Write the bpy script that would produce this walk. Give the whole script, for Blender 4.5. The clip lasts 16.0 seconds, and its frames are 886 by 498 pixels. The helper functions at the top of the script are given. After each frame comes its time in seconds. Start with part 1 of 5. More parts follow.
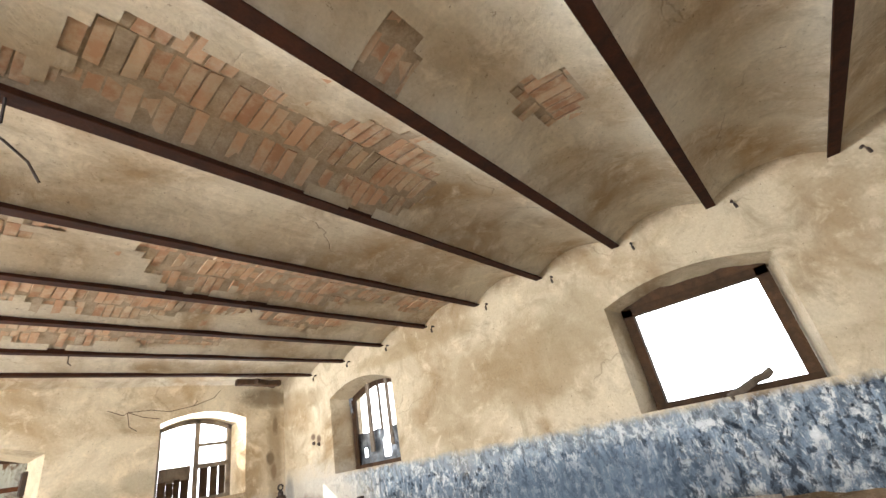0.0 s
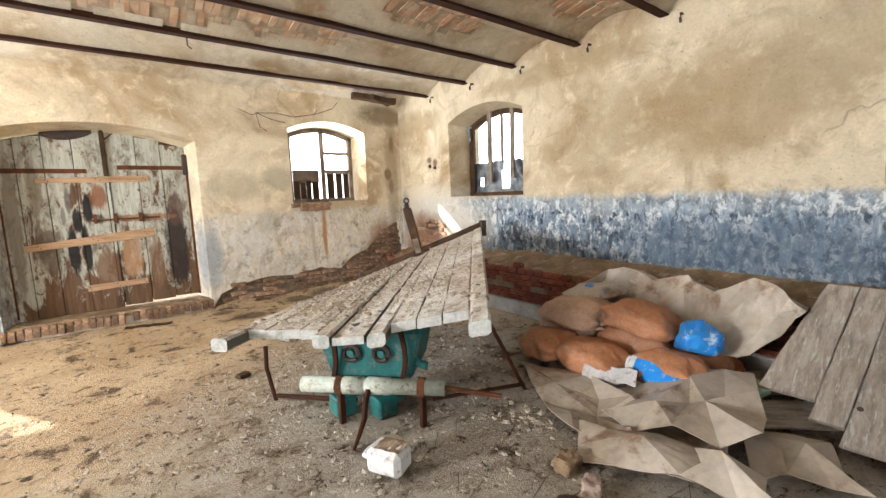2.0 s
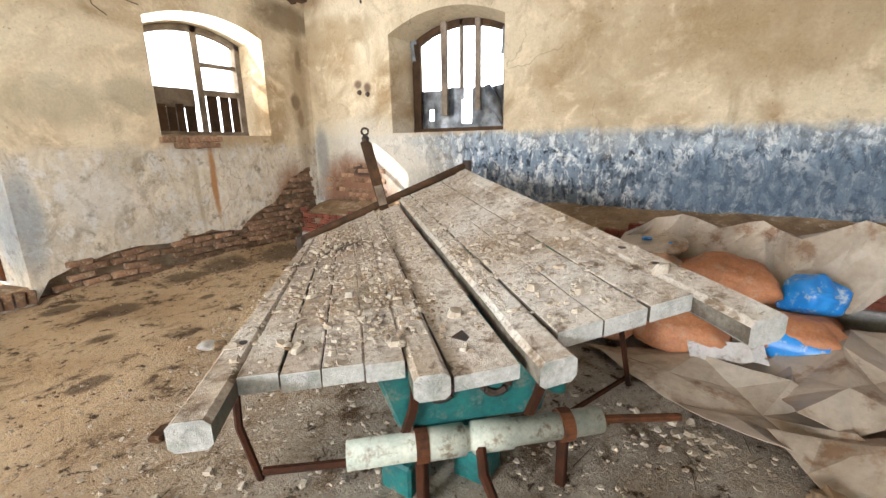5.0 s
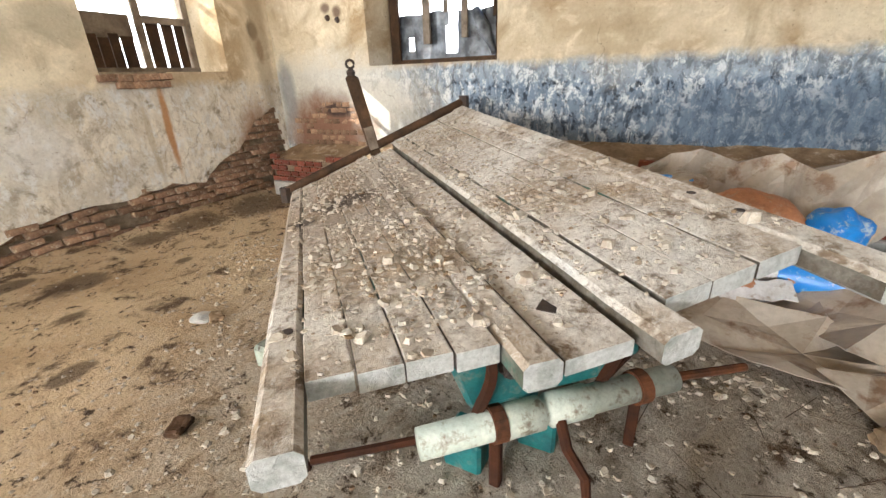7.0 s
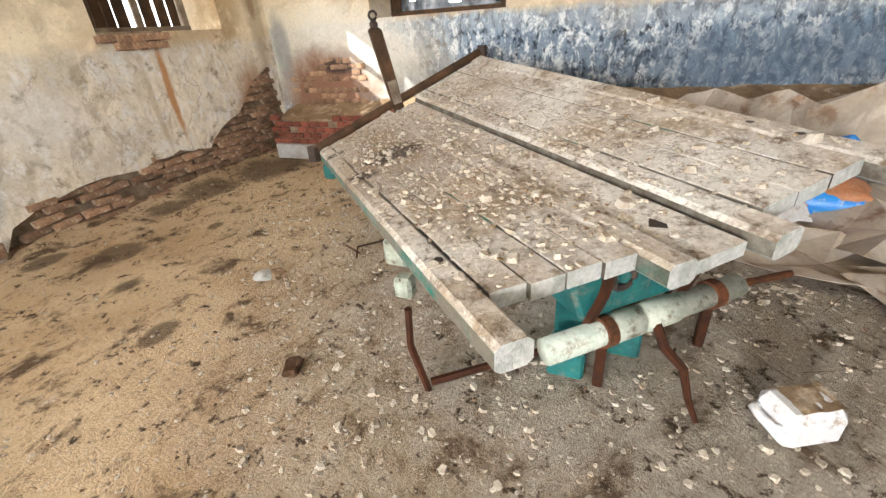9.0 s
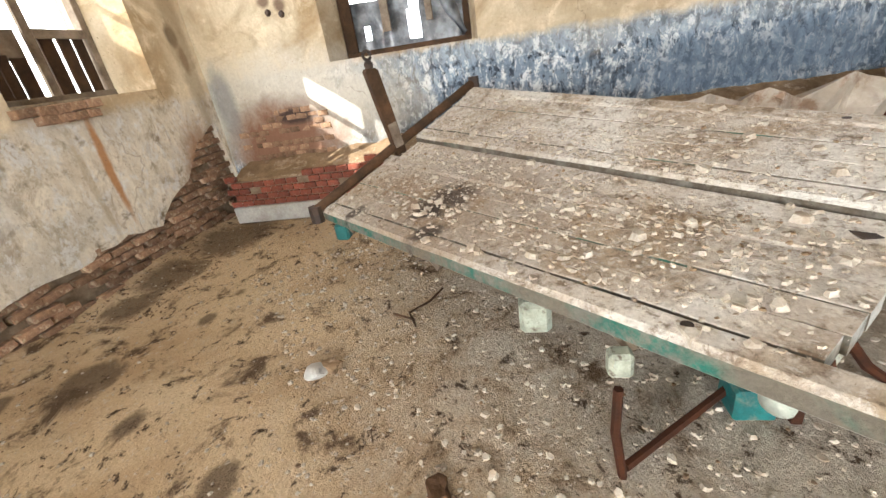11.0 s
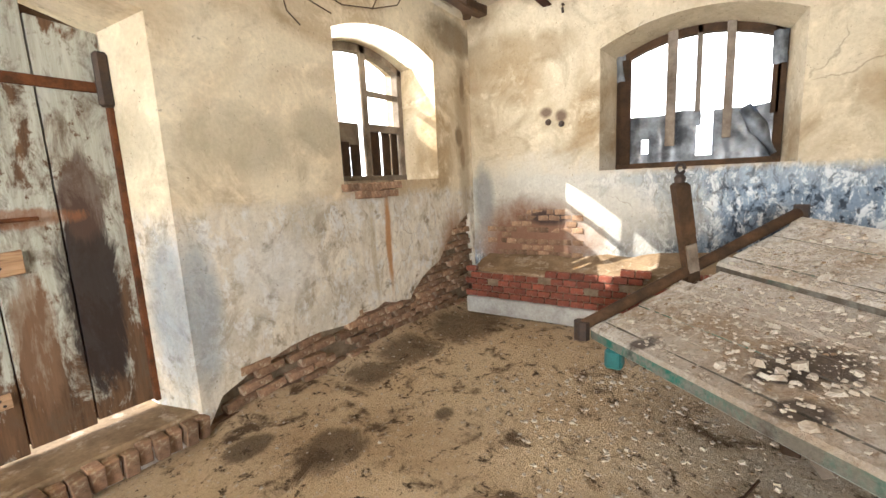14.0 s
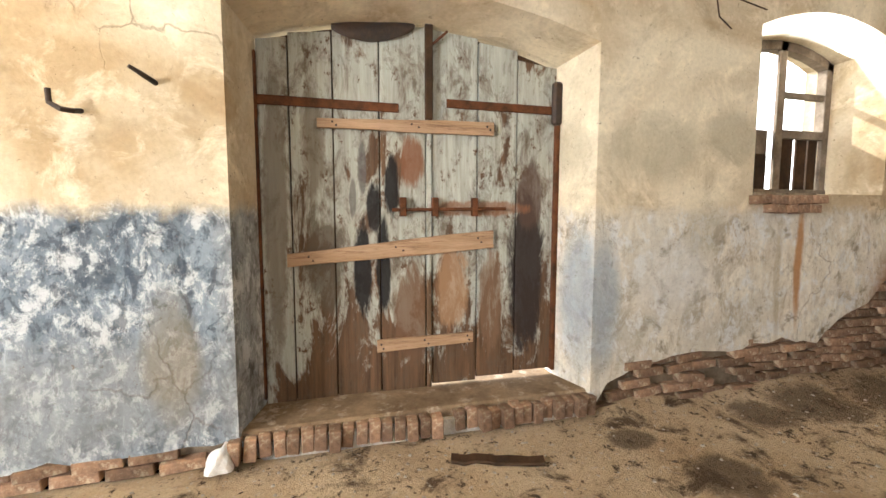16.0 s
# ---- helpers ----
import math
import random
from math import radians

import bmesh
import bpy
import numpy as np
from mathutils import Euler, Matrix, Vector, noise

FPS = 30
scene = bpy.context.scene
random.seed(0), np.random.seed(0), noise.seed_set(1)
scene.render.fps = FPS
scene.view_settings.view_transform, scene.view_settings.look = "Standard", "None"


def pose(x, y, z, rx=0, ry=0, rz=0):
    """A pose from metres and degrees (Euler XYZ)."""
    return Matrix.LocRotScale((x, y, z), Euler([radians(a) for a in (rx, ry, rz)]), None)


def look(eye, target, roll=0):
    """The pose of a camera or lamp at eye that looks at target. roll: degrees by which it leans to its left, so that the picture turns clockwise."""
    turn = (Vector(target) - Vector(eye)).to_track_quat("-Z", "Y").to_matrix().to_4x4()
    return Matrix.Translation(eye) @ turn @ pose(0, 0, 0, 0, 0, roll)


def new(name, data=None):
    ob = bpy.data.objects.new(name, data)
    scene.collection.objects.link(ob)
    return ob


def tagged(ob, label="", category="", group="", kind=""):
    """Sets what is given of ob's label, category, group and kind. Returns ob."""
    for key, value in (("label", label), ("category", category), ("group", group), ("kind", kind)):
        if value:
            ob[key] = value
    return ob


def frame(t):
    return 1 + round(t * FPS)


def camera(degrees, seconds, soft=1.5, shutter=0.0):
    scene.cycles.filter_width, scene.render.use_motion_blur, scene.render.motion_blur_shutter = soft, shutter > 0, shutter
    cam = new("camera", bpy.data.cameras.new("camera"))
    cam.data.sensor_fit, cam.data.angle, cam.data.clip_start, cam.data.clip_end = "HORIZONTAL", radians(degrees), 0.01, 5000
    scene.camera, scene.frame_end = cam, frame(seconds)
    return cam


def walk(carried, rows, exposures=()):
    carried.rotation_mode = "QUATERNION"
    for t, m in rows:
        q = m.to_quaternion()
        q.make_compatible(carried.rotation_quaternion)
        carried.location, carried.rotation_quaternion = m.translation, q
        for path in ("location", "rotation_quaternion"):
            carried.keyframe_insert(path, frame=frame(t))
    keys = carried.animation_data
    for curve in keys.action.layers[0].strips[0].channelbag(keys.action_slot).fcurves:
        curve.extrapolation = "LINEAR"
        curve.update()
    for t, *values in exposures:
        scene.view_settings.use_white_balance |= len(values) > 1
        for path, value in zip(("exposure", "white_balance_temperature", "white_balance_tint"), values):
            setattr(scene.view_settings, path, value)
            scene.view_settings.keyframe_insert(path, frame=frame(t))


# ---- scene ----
cam = camera(92.5, 16.0)
walk(cam, [
    (0, look((-4.575, -7.760, 1.507), (-3.113, -6.687, 2.350), -11.36)),
    (0.5, look((-4.582, -7.535, 1.494), (-3.246, -6.178, 2.106), -8.92)),
    (1, look((-4.563, -7.285, 1.516), (-3.324, -5.725, 1.700), -5.41)),
    (1.5, look((-4.428, -7.058, 1.548), (-3.235, -5.459, 1.403), -2.33)),
    (2, look((-4.389, -6.789, 1.516), (-3.164, -5.228, 1.262), -2.15)),
    (2.5, look((-4.436, -6.454, 1.509), (-3.090, -5.004, 1.219), -2.87)),
    (3, look((-4.369, -6.165, 1.439), (-2.938, -4.830, 1.026), -2.59)),
    (3.5, look((-4.291, -5.909, 1.428), (-2.827, -4.623, 0.980), -2.41)),
    (4, look((-4.324, -5.613, 1.400), (-2.785, -4.431, 0.916), -2.36)),
    (6.5, look((-4.358, -4.486, 1.306), (-2.667, -3.578, 0.744), 0.18)),
    (7, look((-4.312, -4.550, 1.350), (-2.670, -3.695, 0.592), -2.14)),
    (7.5, look((-4.337, -4.648, 1.333), (-2.671, -3.871, 0.545), -2.36)),
    (8, look((-4.413, -4.619, 1.343), (-2.781, -3.848, 0.482), -5.21)),
    (8.5, look((-4.583, -4.403, 1.338), (-2.940, -3.669, 0.466), -6.30)),
    (9, look((-4.688, -4.144, 1.343), (-3.060, -3.443, 0.417), -4.05)),
    (11.5, look((-4.517, -3.068, 1.405), (-2.714, -2.767, 0.593), -9.03)),
    (12, look((-4.485, -2.897, 1.392), (-2.655, -2.607, 0.639), -7.24)),
    (12.5, look((-4.527, -2.677, 1.408), (-2.656, -2.393, 0.762), -5.91)),
    (13, look((-4.541, -2.577, 1.447), (-2.709, -2.022, 0.868), -4.66)),
    (13.5, look((-4.474, -2.558, 1.471), (-2.736, -1.678, 1.017), -4.40)),
    (14, look((-4.446, -2.535, 1.452), (-2.811, -1.429, 1.133), -2.71)),
    (14.5, look((-4.453, -2.536, 1.444), (-3.021, -1.161, 1.204), -1.58)),
    (15, look((-4.596, -2.507, 1.451), (-3.523, -0.833, 1.235), -0.60)),
    (15.5, look((-4.806, -2.434, 1.376), (-4.052, -0.592, 1.173), 0.11)),
    (16, look((-4.977, -2.353, 1.339), (-4.452, -0.431, 1.164), 0.08)),
], exposures=[(0.0, 1.62, 5900, 10), (1.5, 1.6, 5900, 10), (2.5, 1.54, 5900, 10), (6.5, 1.52, 5900, 10), (9.0, 1.64, 5950, 10), (12.0, 1.56, 5950, 10), (14.0, 1.5, 5950, 10), (16.0, 1.4, 5900, 10)])

# ---- light ----
SUN_AZ, SUN_EL = radians(-33), radians(33)   # from +y towards +x; height
world = bpy.data.worlds.new("sky")
scene.world = world
world.use_nodes = True
wn = world.node_tree
sky = wn.nodes.new("ShaderNodeTexSky")
sky.sky_type, sky.sun_disc = "NISHITA", False
sky.sun_elevation, sky.sun_rotation = SUN_EL, SUN_AZ
wn.links.new(sky.outputs[0], wn.nodes["Background"].inputs[0])
wn.nodes["Background"].inputs[1].default_value = 0.15
sun_data = bpy.data.lights.new("sun", "SUN")
sun_data.energy, sun_data.angle, sun_data.color = 5.0, radians(0.5), (1.0, 0.93, 0.8)
sun = new("sun", sun_data)
SUN_DIR = Vector((math.sin(SUN_AZ) * math.cos(SUN_EL), math.cos(SUN_AZ) * math.cos(SUN_EL), math.sin(SUN_EL)))
sun.matrix_world = look(SUN_DIR * 30, (0, 0, 0))


def fill_light(eye, target, w, h, power, color):
    data = bpy.data.lights.new("fill_light", "AREA")
    data.shape, data.size, data.size_y, data.energy, data.color = "RECTANGLE", w, h, power, color
    new("fill_light", data).matrix_world = look(eye, target)


# ---- materials ----
MATS = {}


def mat(name, rough=0.8, metal=0.0):
    m = bpy.data.materials.new(name)
    m.use_nodes = True
    MATS[name] = m
    nt = m.node_tree
    b = nt.nodes["Principled BSDF"]
    b.inputs["Roughness"].default_value, b.inputs["Metallic"].default_value = rough, metal
    b.inputs["Specular IOR Level"].default_value = 0.5 if rough < 0.7 else 0.2
    return m, nt, b


def node(nt, kind, **values):
    n = nt.nodes.new(kind)
    for key, value in values.items():
        n.inputs[key].default_value = value
    return n


def coords(nt, scale=(1, 1, 1), loc=(0, 0, 0)):
    tc = nt.nodes.new("ShaderNodeTexCoord")
    mp = node(nt, "ShaderNodeMapping", Scale=scale, Location=loc)
    nt.links.new(tc.outputs["Object"], mp.inputs["Vector"])
    return mp.outputs["Vector"]


def noise_of(nt, vec, scale, detail=6.0, rough=0.6, warp=0.0):
    n = node(nt, "ShaderNodeTexNoise", Scale=scale, Detail=detail, Roughness=rough, Distortion=warp)
    nt.links.new(vec, n.inputs["Vector"])
    return n.outputs["Fac"]


def ramp(nt, fac, lo, hi):
    n = node(nt, "ShaderNodeMapRange")
    n.inputs["From Min"].default_value, n.inputs["From Max"].default_value = lo, hi
    nt.links.new(fac, n.inputs["Value"])
    return n.outputs["Result"]


def calc(nt, op, a, b=0.0):
    n = nt.nodes.new("ShaderNodeMath")
    n.operation = op
    n.use_clamp = False
    for i, v in enumerate((a, b)):
        if isinstance(v, (int, float)):
            n.inputs[i].default_value = v
        else:
            nt.links.new(v, n.inputs[i])
    return n.outputs[0]


def blend(nt, fac, a, b, mode="MIX"):
    n = nt.nodes.new("ShaderNodeMix")
    n.data_type, n.blend_type = "RGBA", mode
    for sock, v in ((n.inputs["Factor"], fac), (n.inputs[6], a), (n.inputs[7], b)):
        if isinstance(v, (int, float)):
            sock.default_value = v
        elif isinstance(v, tuple):
            sock.default_value = (*v, 1)
        else:
            nt.links.new(v, sock)
    return n.outputs[2]


def bump(nt, b, height, strength=0.3, distance=0.01):
    n = node(nt, "ShaderNodeBump", Strength=strength, Distance=distance)
    nt.links.new(height, n.inputs["Height"])
    nt.links.new(n.outputs["Normal"], b.inputs["Normal"])


def axes(nt):
    tc = nt.nodes.new("ShaderNodeTexCoord")
    s = nt.nodes.new("ShaderNodeSeparateXYZ")
    nt.links.new(tc.outputs["Object"], s.inputs[0])
    return s.outputs


def blot(nt, u, v, cu, cv, ru, rv, wob, soft=0.35):
    """1 inside a wobbly ellipse, fading to 0 at its rim."""
    du = calc(nt, "DIVIDE", calc(nt, "SUBTRACT", u, cu), ru)
    dv = calc(nt, "DIVIDE", calc(nt, "SUBTRACT", v, cv), rv)
    d = calc(nt, "ADD", calc(nt, "MULTIPLY", du, du), calc(nt, "MULTIPLY", dv, dv))
    d = calc(nt, "ADD", d, calc(nt, "MULTIPLY", calc(nt, "SUBTRACT", wob, 0.5), 1.6))
    return ramp(nt, d, 1.0 + soft, 1.0 - soft)


def plaster(name, upper, upper_stain, lower, lower_dark, line, flake, drips=1.0, marks=(), blue_past=None):
    """Old limewash: ochre above, a painted dado below a wavy line, flaking and stained."""
    m, nt, b = mat(name, 0.93)
    v = coords(nt)
    x, y, z = axes(nt)[:3]
    big = noise_of(nt, v, 0.9, 5, 0.6, 0.6)
    mid = noise_of(nt, v, 4.5, 8, 0.68, 0.4)
    fine = noise_of(nt, v, 38, 6, 0.7)
    streak = noise_of(nt, coords(nt, (5, 5, 1.7)), 1.6, 8, 0.75, 0.6)
    spots = noise_of(nt, coords(nt, (1, 1, 0.7), (3, 1, 2)), 8, 9, 0.78, 0.3)
    up = blend(nt, ramp(nt, big, 0.42, 0.66), upper, upper_stain)
    up = blend(nt, ramp(nt, mid, 0.52, 0.75), up, tuple(min(1, c * 1.25) for c in upper))
    up = blend(nt, calc(nt, "MULTIPLY", ramp(nt, noise_of(nt, coords(nt, (1, 1, 1), (7, 2, 4)), 2.1, 8, 0.7, 1.0), 0.52, 0.7), 0.55), up, tuple(c * 0.62 for c in upper_stain))
    up = blend(nt, ramp(nt, spots, 0.66, 0.74), up, tuple(c * 0.45 for c in upper_stain))
    drip = noise_of(nt, coords(nt, (8, 8, 4.5), (1, 5, 3)), 1.5, 8, 0.75, 0.8)

    def dado(lower, lower_dark, drips):
        low = blend(nt, calc(nt, "MULTIPLY", ramp(nt, streak, 0.40, 0.68), 0.4 + 0.6 * drips), lower, lower_dark)
        low = blend(nt, ramp(nt, big, 0.48, 0.66), low, tuple(c * 0.66 for c in lower))
        low = blend(nt, calc(nt, "MULTIPLY", ramp(nt, noise_of(nt, coords(nt, (1, 1, 0.8), (9, 4, 1)), 3.2, 9, 0.75, 0.8), 0.53, 0.62), 0.6), low, tuple(c * 0.7 for c in lower_dark))
        low = blend(nt, calc(nt, "MULTIPLY", ramp(nt, spots, 0.51, 0.58), flake), low, (0.70, 0.71, 0.70))
        low = blend(nt, calc(nt, "MULTIPLY", ramp(nt, drip, 0.54, 0.62), drips), low, tuple(c * 0.8 for c in lower_dark))
        low = blend(nt, calc(nt, "MULTIPLY", ramp(nt, drip, 0.44, 0.37), flake * drips), low, (0.66, 0.68, 0.68))
        low = blend(nt, ramp(nt, mid, 0.57, 0.68), low, tuple(c * 0.55 for c in lower_dark))
        pale = noise_of(nt, coords(nt, (1, 1, 0.7), (6, 2, 8)), 5.5, 9, 0.75, 0.4)
        low = blend(nt, calc(nt, "MULTIPLY", ramp(nt, pale, 0.55, 0.66), 0.65 * drips), low, (0.54, 0.58, 0.60))
        dots = noise_of(nt, coords(nt, (1, 1, 0.75), (1, 7, 3)), 13, 5, 0.62, 0.3)
        return blend(nt, calc(nt, "MULTIPLY", ramp(nt, dots, 0.56, 0.62), 0.85 * drips), low, tuple(c * 0.7 for c in lower_dark))

    low = dado(lower, lower_dark, drips)
    if blue_past:
        low = blend(nt, ramp(nt, x, blue_past + 0.25, blue_past - 0.25), low, dado((0.27, 0.315, 0.355), (0.075, 0.095, 0.12), 0.8))
    edge = calc(nt, "ADD", z, calc(nt, "MULTIPLY", calc(nt, "SUBTRACT", mid, 0.5), 0.22))
    col = blend(nt, ramp(nt, edge, line + 0.03, line - 0.05), up, low)
    u = calc(nt, "ADD", x, y)
    wob = calc(nt, "ADD", calc(nt, "MULTIPLY", mid, 1.2), calc(nt, "SUBTRACT", calc(nt, "MULTIPLY", big, 0.9), 0.55))
    for cu, cv, ru, rv, colour, force in marks:
        col = blend(nt, calc(nt, "MULTIPLY", blot(nt, u, z, cu, cv, ru, rv, wob, 0.6), force), col, colour)
    warp = node(nt, "ShaderNodeTexNoise", Scale=2.5, Detail=5.0)
    nt.links.new(v, warp.inputs["Vector"])
    shift = nt.nodes.new("ShaderNodeVectorMath")
    shift.operation = "MULTIPLY_ADD"
    nt.links.new(warp.outputs["Color"], shift.inputs[0])
    shift.inputs[1].default_value = (0.5, 0.5, 0.5)
    nt.links.new(v, shift.inputs[2])
    cells = node(nt, "ShaderNodeTexVoronoi", Scale=0.8)
    cells.feature = "DISTANCE_TO_EDGE"
    nt.links.new(shift.outputs[0], cells.inputs["Vector"])
    crack = calc(nt, "MULTIPLY", ramp(nt, cells.outputs["Distance"], 0.007, 0.001), ramp(nt, noise_of(nt, coords(nt, (1, 1, 1), (8, 3, 6)), 1.1, 4, 0.6), 0.55, 0.6))
    col = blend(nt, calc(nt, "MULTIPLY", crack, 0.35), col, (0.11, 0.07, 0.04))
    pits = noise_of(nt, coords(nt, (1, 1, 1), (2, 9, 5)), 24, 9, 0.8)
    col = blend(nt, calc(nt, "MULTIPLY", ramp(nt, pits, 0.60, 0.66), 0.8), col, (0.14, 0.095, 0.06))
    col = blend(nt, calc(nt, "MULTIPLY", ramp(nt, fine, 0.35, 0.75), 0.22), col, (0.16, 0.13, 0.1), "MULTIPLY")
    nt.links.new(col, b.inputs["Base Color"])
    h = calc(nt, "ADD", calc(nt, "MULTIPLY", mid, 1.0), calc(nt, "MULTIPLY", fine, 0.1))
    h = calc(nt, "SUBTRACT", h, calc(nt, "MULTIPLY", crack, 0.4))
    bump(nt, b, h, 0.5, 0.022)
    return m


# x + y along a wall serves as the place on it
PLASTER_A = plaster("plaster_door_wall", (0.74, 0.65, 0.48), (0.44, 0.32, 0.18), (0.76, 0.70, 0.58), (0.36, 0.28, 0.18), 1.36, 0.7, 0.3, marks=(
    (-1.55, 0.95, 0.035, 0.42, (0.42, 0.20, 0.07), 0.9),
    (-1.75, 0.85, 0.03, 0.5, (0.36, 0.27, 0.15), 0.45),
    (-0.45, 0.55, 0.32, 0.5, (0.30, 0.16, 0.08), 0.9), (-0.28, 1.93, 0.07, 0.10, (0.10, 0.065, 0.04), 0.85), (-0.22, 1.7, 0.05, 0.12, (0.2, 0.11, 0.06), 0.7), (-0.18, 2.45, 0.05, 0.16, (0.13, 0.09, 0.05), 0.8), (-0.3, 2.95, 0.5, 0.16, (0.2, 0.15, 0.09), 0.8), (-2.7, 0.9, 0.3, 0.25, (0.62, 0.6, 0.56), 0.6),
    (-2.9, 1.75, 0.35, 0.20, (0.33, 0.29, 0.2), 0.5), (-2.25, 1.85, 0.22, 0.16, (0.33, 0.29, 0.2), 0.5),
    (-2.45, 1.2, 0.16, 0.18, (0.36, 0.32, 0.24), 0.5), (-0.2, 2.0, 0.12, 1.2, (0.30, 0.22, 0.13), 0.55),
    (-6.2, 0.4, 0.9, 0.3, (0.30, 0.30, 0.29), 0.5), (-5.75, 0.6, 0.12, 0.3, (0.24, 0.20, 0.13), 0.6), (-3.25, 0.75, 0.12, 0.45, (0.24, 0.28, 0.32), 0.7)), blue_past=-5.3)
PLASTER_B = plaster("plaster_window_wall", (0.60, 0.51, 0.36), (0.34, 0.24, 0.13), (0.29, 0.365, 0.45), (0.03, 0.042, 0.06), 1.45, 1.0, marks=(
    (-5.2, 2.2, 0.8, 0.45, (0.34, 0.25, 0.14), 0.7), (-4.1, 2.0, 0.35, 0.7, (0.40, 0.32, 0.2), 0.5),
    (-0.9, 1.05, 1.35, 0.55, (0.60, 0.56, 0.47), 0.9), (-5.0, 0.72, 3.4, 0.40, (0.03, 0.036, 0.045), 0.45), (-4.6, 1.36, 2.6, 0.1, (0.46, 0.50, 0.52), 0.3), (-0.4, 2.75, 0.7, 0.2, (0.30, 0.21, 0.11), 0.6), (-3.4, 2.95, 1.2, 0.12, (0.36, 0.27, 0.15), 0.6), (-6.0, 2.5, 0.4, 0.4, (0.30, 0.23, 0.13), 0.5), (-2.2, 1.9, 0.5, 0.3, (0.5, 0.47, 0.38), 0.5), (-0.76, 0.74, 0.66, 0.42, (0.22, 0.11, 0.065), 0.95), (-0.95, 1.0, 0.26, 0.08, (0.05, 0.035, 0.03), 0.9),
    (-0.15, 1.2, 0.12, 0.35, (0.22, 0.22, 0.22), 0.7), (-5.5, 0.95, 1.1, 0.28, (0.10, 0.14, 0.19), 0.6),
    (-0.9, 2.1, 0.06, 0.05, (0.14, 0.09, 0.06), 0.9), (-1.07, 2.05, 0.06, 0.06, (0.14, 0.09, 0.06), 0.9)))
PLASTER_C = plaster("plaster_vault", (0.66, 0.60, 0.47), (0.42, 0.31, 0.18), (0.5, 0.45, 0.33), (0.3, 0.25, 0.17), -5.0, 0.0)
PLASTER_R = plaster("plaster_plain", (0.62, 0.54, 0.40), (0.48, 0.38, 0.24), (0.38, 0.44, 0.52), (0.2, 0.23, 0.28), 1.42, 0.6)


def simple(name, a, c, scale=6.0, rough=0.8, metal=0.0, stretch=(1, 1, 1), lo=0.38, hi=0.68, grit=0.3, strength=0.4, per_piece=0.0, third=None):
    """Two colours broken up by noise at two scales, with relief; pieces may differ."""
    m, nt, b = mat(name, rough, metal)
    v = coords(nt, stretch)
    n1 = noise_of(nt, v, scale, 7, 0.65, 0.3)
    n2 = noise_of(nt, v, scale * 8, 5, 0.7)
    col = blend(nt, ramp(nt, n1, lo, hi), a, c)
    if third:
        n3 = noise_of(nt, coords(nt, stretch, (5, 3, 8)), scale * 1.7, 8, 0.72)
        col = blend(nt, ramp(nt, n3, 0.54, 0.64), col, third)
    col = blend(nt, calc(nt, "MULTIPLY", ramp(nt, n2, 0.4, 0.72), grit), col, (0.1, 0.08, 0.06), "MULTIPLY")
    if per_piece:
        info = nt.nodes.new("ShaderNodeObjectInfo")
        hsv = node(nt, "ShaderNodeHueSaturation")
        nt.links.new(ramp2(nt, info.outputs["Random"], 1 - per_piece, 1 + per_piece * 0.6), hsv.inputs["Value"])
        nt.links.new(col, hsv.inputs["Color"])
        col = hsv.outputs["Color"]
    nt.links.new(col, b.inputs["Base Color"])
    bump(nt, b, calc(nt, "ADD", n1, calc(nt, "MULTIPLY", n2, 0.5)), strength, 0.008)
    return m


def ramp2(nt, fac, to_lo, to_hi):
    n = node(nt, "ShaderNodeMapRange")
    n.inputs["To Min"].default_value, n.inputs["To Max"].default_value = to_lo, to_hi
    nt.links.new(fac, n.inputs["Value"])
    return n.outputs["Result"]


BRICK = simple("red_brick", (0.27, 0.08, 0.048), (0.15, 0.05, 0.035), 9, 0.9, per_piece=0.35, third=(0.42, 0.34, 0.27))
BRICK_PALE = simple("dirty_brick", (0.38, 0.235, 0.145), (0.18, 0.11, 0.07), 9, 0.95, per_piece=0.5, third=(0.48, 0.38, 0.26), strength=0.7)
VAULT_MORTAR = simple("vault_mortar", (0.50, 0.42, 0.31), (0.36, 0.28, 0.19), 9, 0.95)
MORTAR = simple("old_mortar", (0.27, 0.21, 0.145), (0.13, 0.095, 0.06), 7, 0.95)
CEMENT = simple("cement_skirt", (0.46, 0.45, 0.42), (0.30, 0.28, 0.25), 5, 0.9)
STEEL = simple("rusty_steel", (0.060, 0.020, 0.008), (0.026, 0.012, 0.007), 8, 0.9, 0.0)
RUST = simple("rust", (0.15, 0.055, 0.022), (0.055, 0.026, 0.014), 12, 0.9, 0.0)
DARK_IRON = simple("dark_iron", (0.05, 0.04, 0.035), (0.09, 0.055, 0.035), 10, 0.65, 0.5)
OLD_WOOD = simple("grey_weathered_wood", (0.26, 0.21, 0.16), (0.12, 0.09, 0.062), 5, 0.85, per_piece=0.2)
BROWN_WOOD = simple("brown_wood", (0.085, 0.045, 0.022), (0.032, 0.02, 0.012), 6, 0.8, per_piece=0.25)
FRESH_WOOD = simple("raw_pine", (0.50, 0.33, 0.20), (0.36, 0.22, 0.12), 7, 0.8, stretch=(0.25, 1, 3), third=(0.24, 0.14, 0.08))


# ---- building blocks ----
LOCAL = ('canister', 'printed_sack')   # things built about their own base


